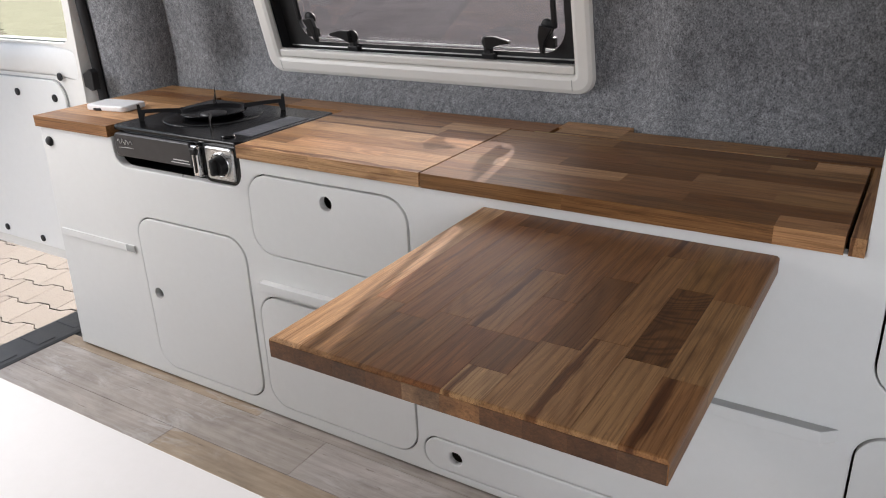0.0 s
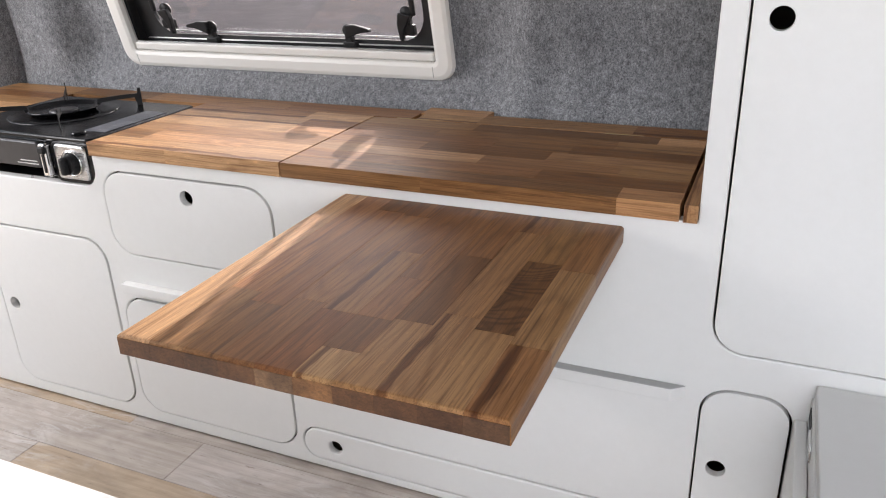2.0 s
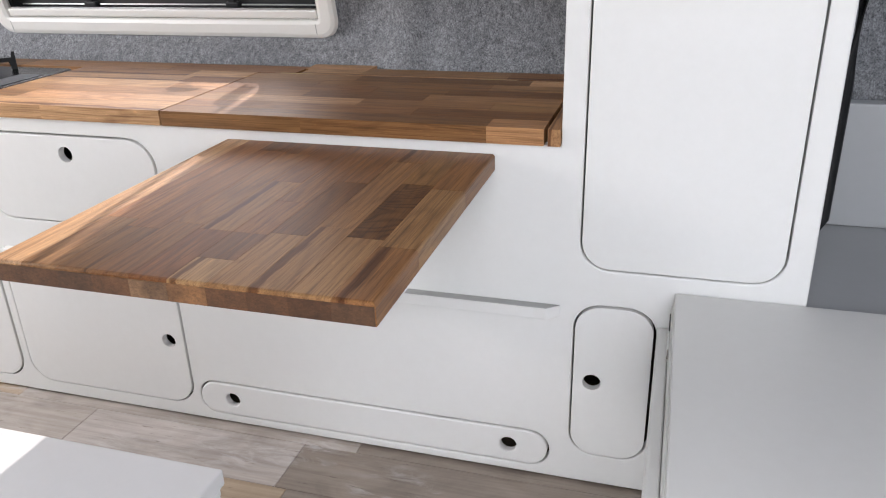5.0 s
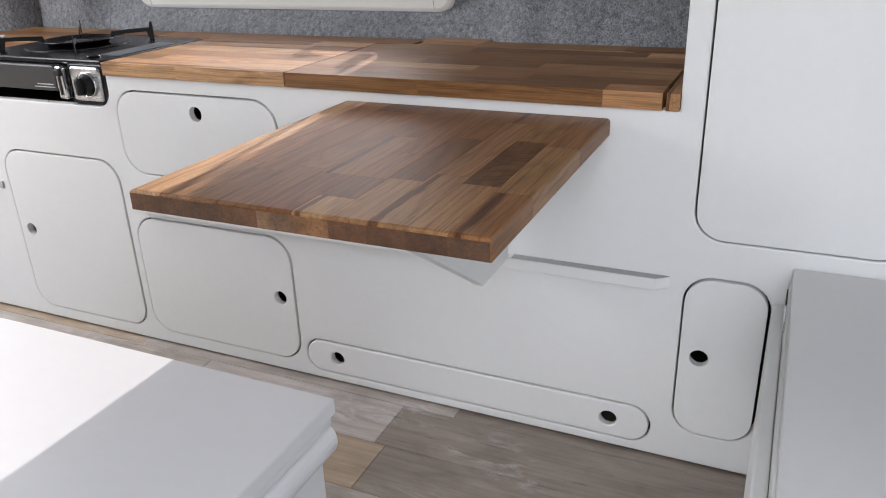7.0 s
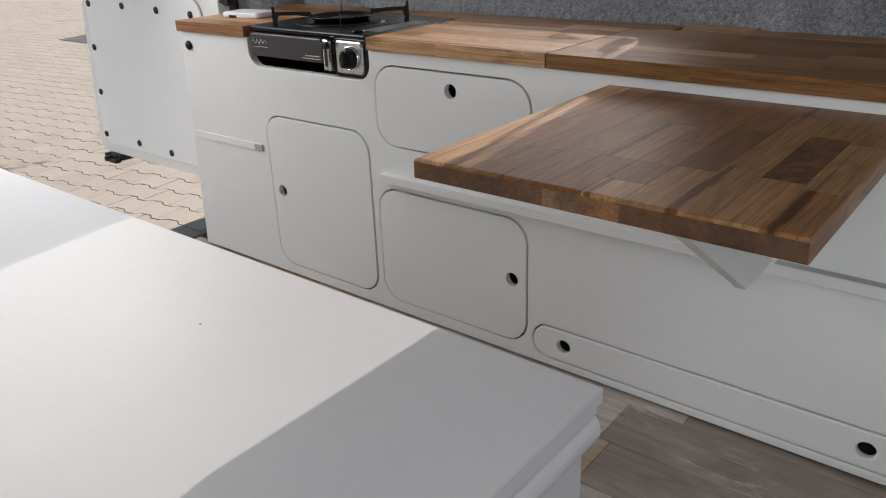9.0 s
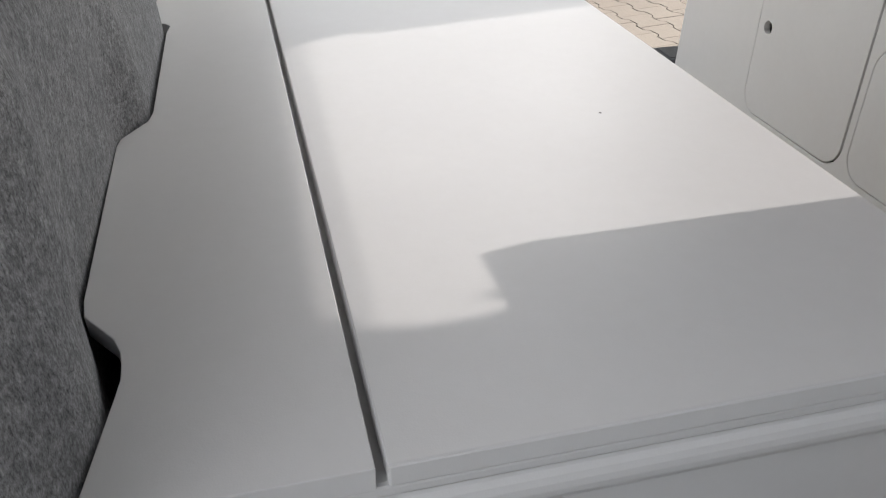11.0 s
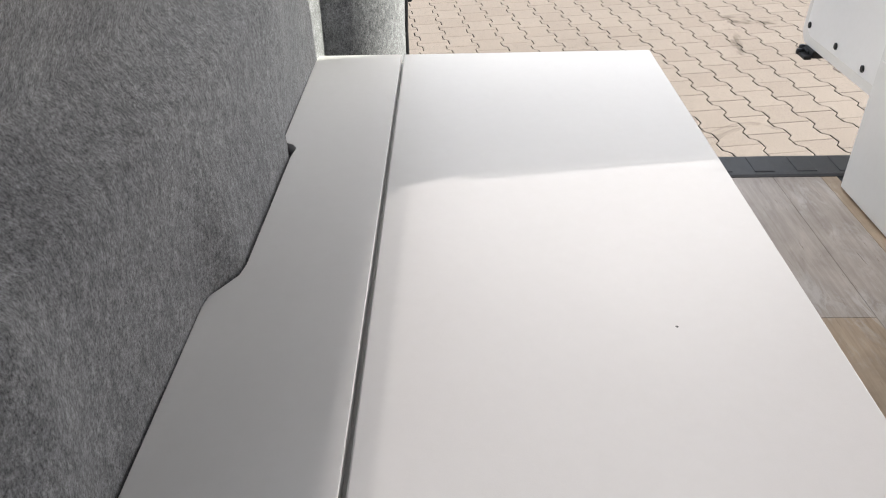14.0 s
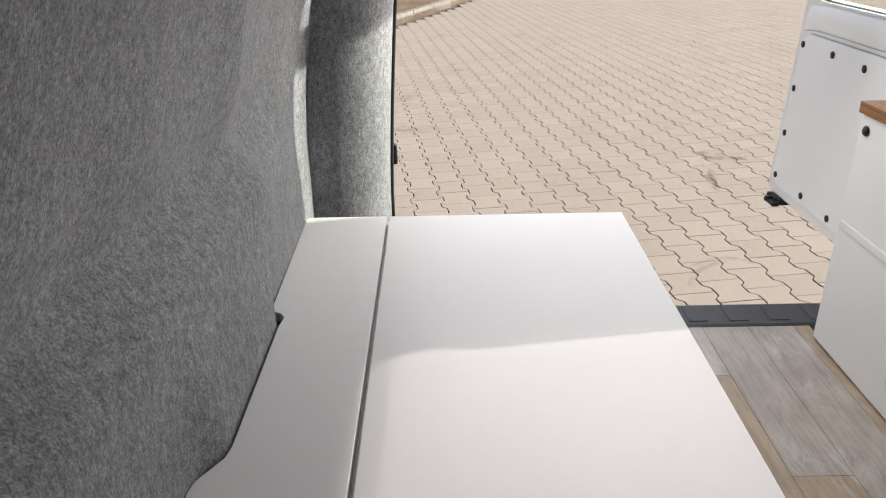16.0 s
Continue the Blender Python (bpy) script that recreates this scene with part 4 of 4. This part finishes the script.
# ---- rear door, folded open ----
def rear_door():
    d = thing("door_1", (-0.45, 0.23, 0.06), "open white rear van door with a screwed white inner panel", "door", kind="structure")
    slope = lambda z: 0.14 * (z - 0.1)

    def shear(bm):
        for v in bm.verts:
            v.co.x += slope(v.co.z) * (0.25 + 0.75 * min(1.0, max(0.0, (-0.13 - v.co.x) / 0.65)))
        return bm

    outer = rr(-0.856, 0.062, -0.130, 1.29, 0.05)
    glass = rr(-0.79, 0.652, -0.158, 1.245, 0.03)
    part("door_shell", shear(plate(outer, [glass], 0.212, 0.275, "y")), WHITE_BODY, d, bevel=0.02)
    inner = rr(-0.815, 0.095, -0.205, 0.562, 0.05, 10)
    part("inner_panel", shear(plate(inner, [], 0.203, 0.2095, "y")), WHITE_PANEL, d, "white inner panel", bevel=0.002)
    # grey rim stands in for the shadow line at the panel's edge
    part("panel_shadow_line", shear(plate(rr(-0.8175, 0.0925, -0.2025, 0.5645, 0.052, 10), [], 0.2097, 0.2118, "y")), GREY_TRIM_SHADE, d, "thin grey painted shadow line round the panel")
    part("pane", shear(plate(rr(-0.80, 0.64, -0.150, 1.255, 0.04), [], 0.24, 0.245, "y")), GLASS, d, "green-tinted glass")
    part("glass_seal", shear(plate(rr(-0.7925, 0.6495, -0.1555, 1.2475, 0.032), [rr(-0.789, 0.653, -0.159, 1.244, 0.03)], 0.226, 0.239, "y")), SEAL, d)
    # pressed bulge between the glass and the panel
    bm = bmesh.new()
    rows = []
    for i in range(25):
        u = i / 24
        ease = min(1.0, 6 * u, 6 * (1 - u)) ** 0.5
        rows.append([bm.verts.new((-0.835 + 0.695 * u, 0.2125 - 0.010 * ease * math.sin(math.pi * j / 10) ** 0.8, 0.572 + 0.075 * j / 10 - 0.012 * (1 - ease))) for j in range(11)])
    for p, q in zip(rows, rows[1:]):
        for j in range(10):
            bm.faces.new((p[j], p[j + 1], q[j + 1], q[j]))
    back_row = [(p[0], p[-1]) for p in rows]
    for (p, q), (r, t2) in zip(back_row, back_row[1:]):
        bm.faces.new((p, r, t2, q))
    part("swage", shear(bm), WHITE_PANEL, d, "pressed bulge under the glass", smooth=True)
    for x, z in ((-0.79, 0.125), (-0.771, 0.263), (-0.755, 0.401), (-0.738, 0.53), (-0.553, 0.53), (-0.381, 0.525), (-0.6, 0.121), (-0.429, 0.116), (-0.24, 0.113), (-0.225, 0.26), (-0.225, 0.40), (-0.225, 0.52)):
        part("plug", turned(bmesh.new(), [(0.0095, 0.0), (0.0095, -0.003), (0.006, -0.0045), (0.001, -0.0045)], (x, 0.203, z), "y", 16), BLACK, d, "black panel clip")
    part("plug", turned(bmesh.new(), [(0.0095, 0.0), (0.0095, -0.003), (0.006, -0.0045), (0.001, -0.0045)], (-0.187, 0.2045, 0.574), "y", 16), BLACK, d)
    part("latch_bracket", boxed(-0.80, 0.205, 0.040, -0.735, 0.25, 0.062), BLACK, d, "black latch bracket", bevel=0.004)
    part("latch_hook", turned(bmesh.new(), [(0.012, -0.007), (0.013, 0.0), (0.012, 0.007), (0.001, 0.008)], (-0.815, 0.208, 0.05)), BLACK, d, smooth=True)
    part("latch_arm", boxed(-0.815, 0.201, 0.044, -0.76, 0.215, 0.056), BLACK, d, bevel=0.004)
    part("latch_hook", turned(bmesh.new(), [(0.011, -0.007), (0.012, 0.0), (0.011, 0.007), (0.001, 0.008)], (-0.79, 0.19, 0.046)), BLACK, d, smooth=True)
    part("latch_arm", boxed(-0.79, 0.183, 0.036, -0.735, 0.206, 0.048), BLACK, d, bevel=0.004)
    part("check_block", plate([(-0.106, 0.555), (-0.106, 0.584), (-0.080, 0.597), (-0.070, 0.590), (-0.072, 0.548), (-0.082, 0.546)], [], 0.210, 0.228, "y"), BLACK, d, "black door stay block", bevel=0.0015)


rear_door()
for z0, z1, r in ((-0.05, 1.2, 0.004),):
    whole("door_seal", tube(bmesh.new(), [(-0.132 + 0.05 * max(0, z - 0.2), -0.941 + 0.09 * max(0, z - 0.3) ** 1.4, z) for z in [z0 + (z1 - z0) * k / 24 for k in range(25)]], r, 8), SEAL, "thin black rubber seal on the rear corner post", "seal", kind="structure", smooth=True)
striker = thing("lock_striker", (-0.135, -0.935, 0.40), "small black lock block on the rear corner post", "lock")
part("block", boxed(-0.150, -0.944, 0.385, -0.128, -0.926, 0.43), BLACK, striker, bevel=0.004)
part("pin", boxed(-0.147, -0.928, 0.40, -0.133, -0.921, 0.416), CHROME, striker, "worn steel pin", bevel=0.002)
whole("door_seal", tube(bmesh.new(), [(-0.118 + 0.05 * max(0, z - 0.2), 0.262 - 0.09 * max(0, z - 0.3) ** 1.4, z) for z in [0.05 * k for k in range(25)]], 0.012, 8), SEAL, "black rubber seal round the rear opening", "seal", kind="structure", smooth=True)

# ---- outside ----
bm = bmesh.new()
bmesh.ops.create_grid(bm, x_segments=1, y_segments=1, size=400)
for v in bm.verts:
    v.co.z = GROUND_Z - 0.02
ground = whole("ground", bm, SOIL, "sandy ground that reaches the horizon", "ground", kind="structure")
whole("sandy_yard", plate([(-9, 4), (-12.6, 16), (-30, 60), (-60, 60), (-60, 6), (-17.2, 0.8)], [], GROUND_Z - 0.3, GROUND_Z - 0.012, "z"), PALE_SAND, "pale sandy yard beyond the paving", "ground", kind="structure")
whole("road", plate([(-9, 4), (40, 4), (40, 60), (-30, 60), (-12.6, 16)], [], GROUND_Z - 0.3, GROUND_Z + 0.004, "z"), ASPHALT, "grey asphalt lane beyond the yard", "road", kind="structure")
PAVE_TURN = radians(8)
DX, DY = 0.2, 0.165


def paver_mesh():
    """One double-T paver in its own place: straight ends, waisted sides."""
    wave = [(0.0, -0.013), (0.035, -0.013), (0.065, 0.013), (0.135, 0.013), (0.165, -0.013), (0.2, -0.013)]
    g, end, e = 0.0024, 0.0016, 0.0026
    lo = [(min(max(u, end), DX - end), v + g) for u, v in wave] + [(min(max(u, end), DX - end), DY - v - g) for u, v in reversed(wave)]
    hi = [(u + e * (1 if u < 0.02 else -1 if u > DX - 0.02 else 0), v + e * (1 if v < DY / 2 else -1)) for u, v in lo]
    n = len(lo)
    vs = [(u, v, -0.02) for u, v in lo] + [(u, v, -0.002) for u, v in lo] + [(u, v, 0.0) for u, v in hi]
    fs = [tuple(range(2 * n, 3 * n))] + [(r * n + k, r * n + (k + 1) % n, (r + 1) * n + (k + 1) % n, (r + 1) * n + k) for r in range(2) for k in range(n)]
    return vs, fs


STONE = paver_mesh()
stone_me = bpy.data.meshes.new("paver")
stone_me.from_pydata(STONE[0], [], STONE[1])
stone_me.materials.append(PAVER)
stone_me.materials.append(JOINT)
N_EDGE = len(STONE[0]) // 3
for k, poly in enumerate(stone_me.polygons):
    poly.material_index = 1 if 1 <= k <= N_EDGE else 0
cell = []
rot = Matrix.Rotation(PAVE_TURN, 4, "Z")
rng = random.Random(4)
for col in range(-45, 75):
    for row in range(-95, 25):
        p = rot @ Vector((row * DX + (DX / 2 if col % 2 else 0), col * DY, 0))
        if -17.0 < p.x < 4.5 and -0.35 * (p.x + 7.8) - 2.55 < p.y < 3.7 + 0.52 * max(0.0, -6.5 - p.x) and p.y > -4.6:
            cell.append((col % 2, p))
near = lambda p: -4.2 < p.x < -1.0 and -1.2 < p.y < 1.55
far_vs, far_fs = [], []
count = 0
for odd, p in cell:
    dz = rng.uniform(-0.0006, 0.0006)
    if near(p) and count < 300:
        ob = adopt(new("paver", stone_me), ground)
        ob.location = (p.x, p.y, GROUND_Z + dz)
        ob.rotation_euler = (rng.uniform(-0.002, 0.002), rng.uniform(-0.002, 0.002), PAVE_TURN)
        count += 1
    else:
        vs, fs = STONE
        base = len(far_vs)
        m = Matrix.Translation((p.x, p.y, GROUND_Z + dz)) @ rot
        far_vs += [tuple(m @ Vector(v)) for v in vs]
        far_fs += [tuple(base + k for k in f) for f in fs]
me = bpy.data.meshes.new("paving")
me.from_pydata(far_vs, [], far_fs)
me.materials.append(PAVER)
me.materials.append(JOINT)
for k, poly in enumerate(me.polygons):
    poly.material_index = 1 if 1 <= k % len(STONE[1]) <= N_EDGE else 0
tagged(new("paving", me), "sandy zigzag concrete paving of the yard", "paving", kind="stuff")

# kerb and verge at the far edge of the yard
K0, K1 = Vector((-7.8, -2.6, 0)), Vector((-17.0, 0.66, 0))
step = (K1 - K0).normalized()
side = Vector((step.y, -step.x, 0))
if side.x > 0:
    side = -side
bm = plate([(K0.x, K0.y), (K1.x, K1.y), (K1.x - 14, K1.y - 12), (K0.x - 4, K0.y - 20)], [], GROUND_Z - 0.3, GROUND_Z + 0.07, "z")
whole("verge", bm, EARTH, "dry brown earth verge behind the kerb", "ground", kind="structure")
kerb = thing("kerb", (K0.x, K0.y, GROUND_Z), "grey concrete kerb stones edging the yard", "kerb", kind="structure")
for k in range(11):
    a = K0 + step * (0.9 * k)
    bm = boxed(0.008, 0, -0.1, 0.892, 0.12, 0.13)
    bm.transform(Matrix.Translation((a.x, a.y, GROUND_Z)) @ Matrix.Rotation(math.atan2(step.y, step.x), 4, "Z"))
    part("kerb_stone", bm, KERB, kerb, bevel=0.012)

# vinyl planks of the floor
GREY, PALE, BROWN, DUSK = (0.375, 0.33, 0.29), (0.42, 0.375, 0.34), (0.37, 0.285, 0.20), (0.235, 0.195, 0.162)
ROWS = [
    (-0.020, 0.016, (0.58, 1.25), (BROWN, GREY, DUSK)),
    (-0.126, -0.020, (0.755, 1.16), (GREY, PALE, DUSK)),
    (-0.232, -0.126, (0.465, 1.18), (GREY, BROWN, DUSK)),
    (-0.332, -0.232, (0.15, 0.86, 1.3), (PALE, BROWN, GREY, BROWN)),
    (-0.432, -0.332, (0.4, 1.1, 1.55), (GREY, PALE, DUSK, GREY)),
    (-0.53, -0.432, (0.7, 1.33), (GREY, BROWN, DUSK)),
]
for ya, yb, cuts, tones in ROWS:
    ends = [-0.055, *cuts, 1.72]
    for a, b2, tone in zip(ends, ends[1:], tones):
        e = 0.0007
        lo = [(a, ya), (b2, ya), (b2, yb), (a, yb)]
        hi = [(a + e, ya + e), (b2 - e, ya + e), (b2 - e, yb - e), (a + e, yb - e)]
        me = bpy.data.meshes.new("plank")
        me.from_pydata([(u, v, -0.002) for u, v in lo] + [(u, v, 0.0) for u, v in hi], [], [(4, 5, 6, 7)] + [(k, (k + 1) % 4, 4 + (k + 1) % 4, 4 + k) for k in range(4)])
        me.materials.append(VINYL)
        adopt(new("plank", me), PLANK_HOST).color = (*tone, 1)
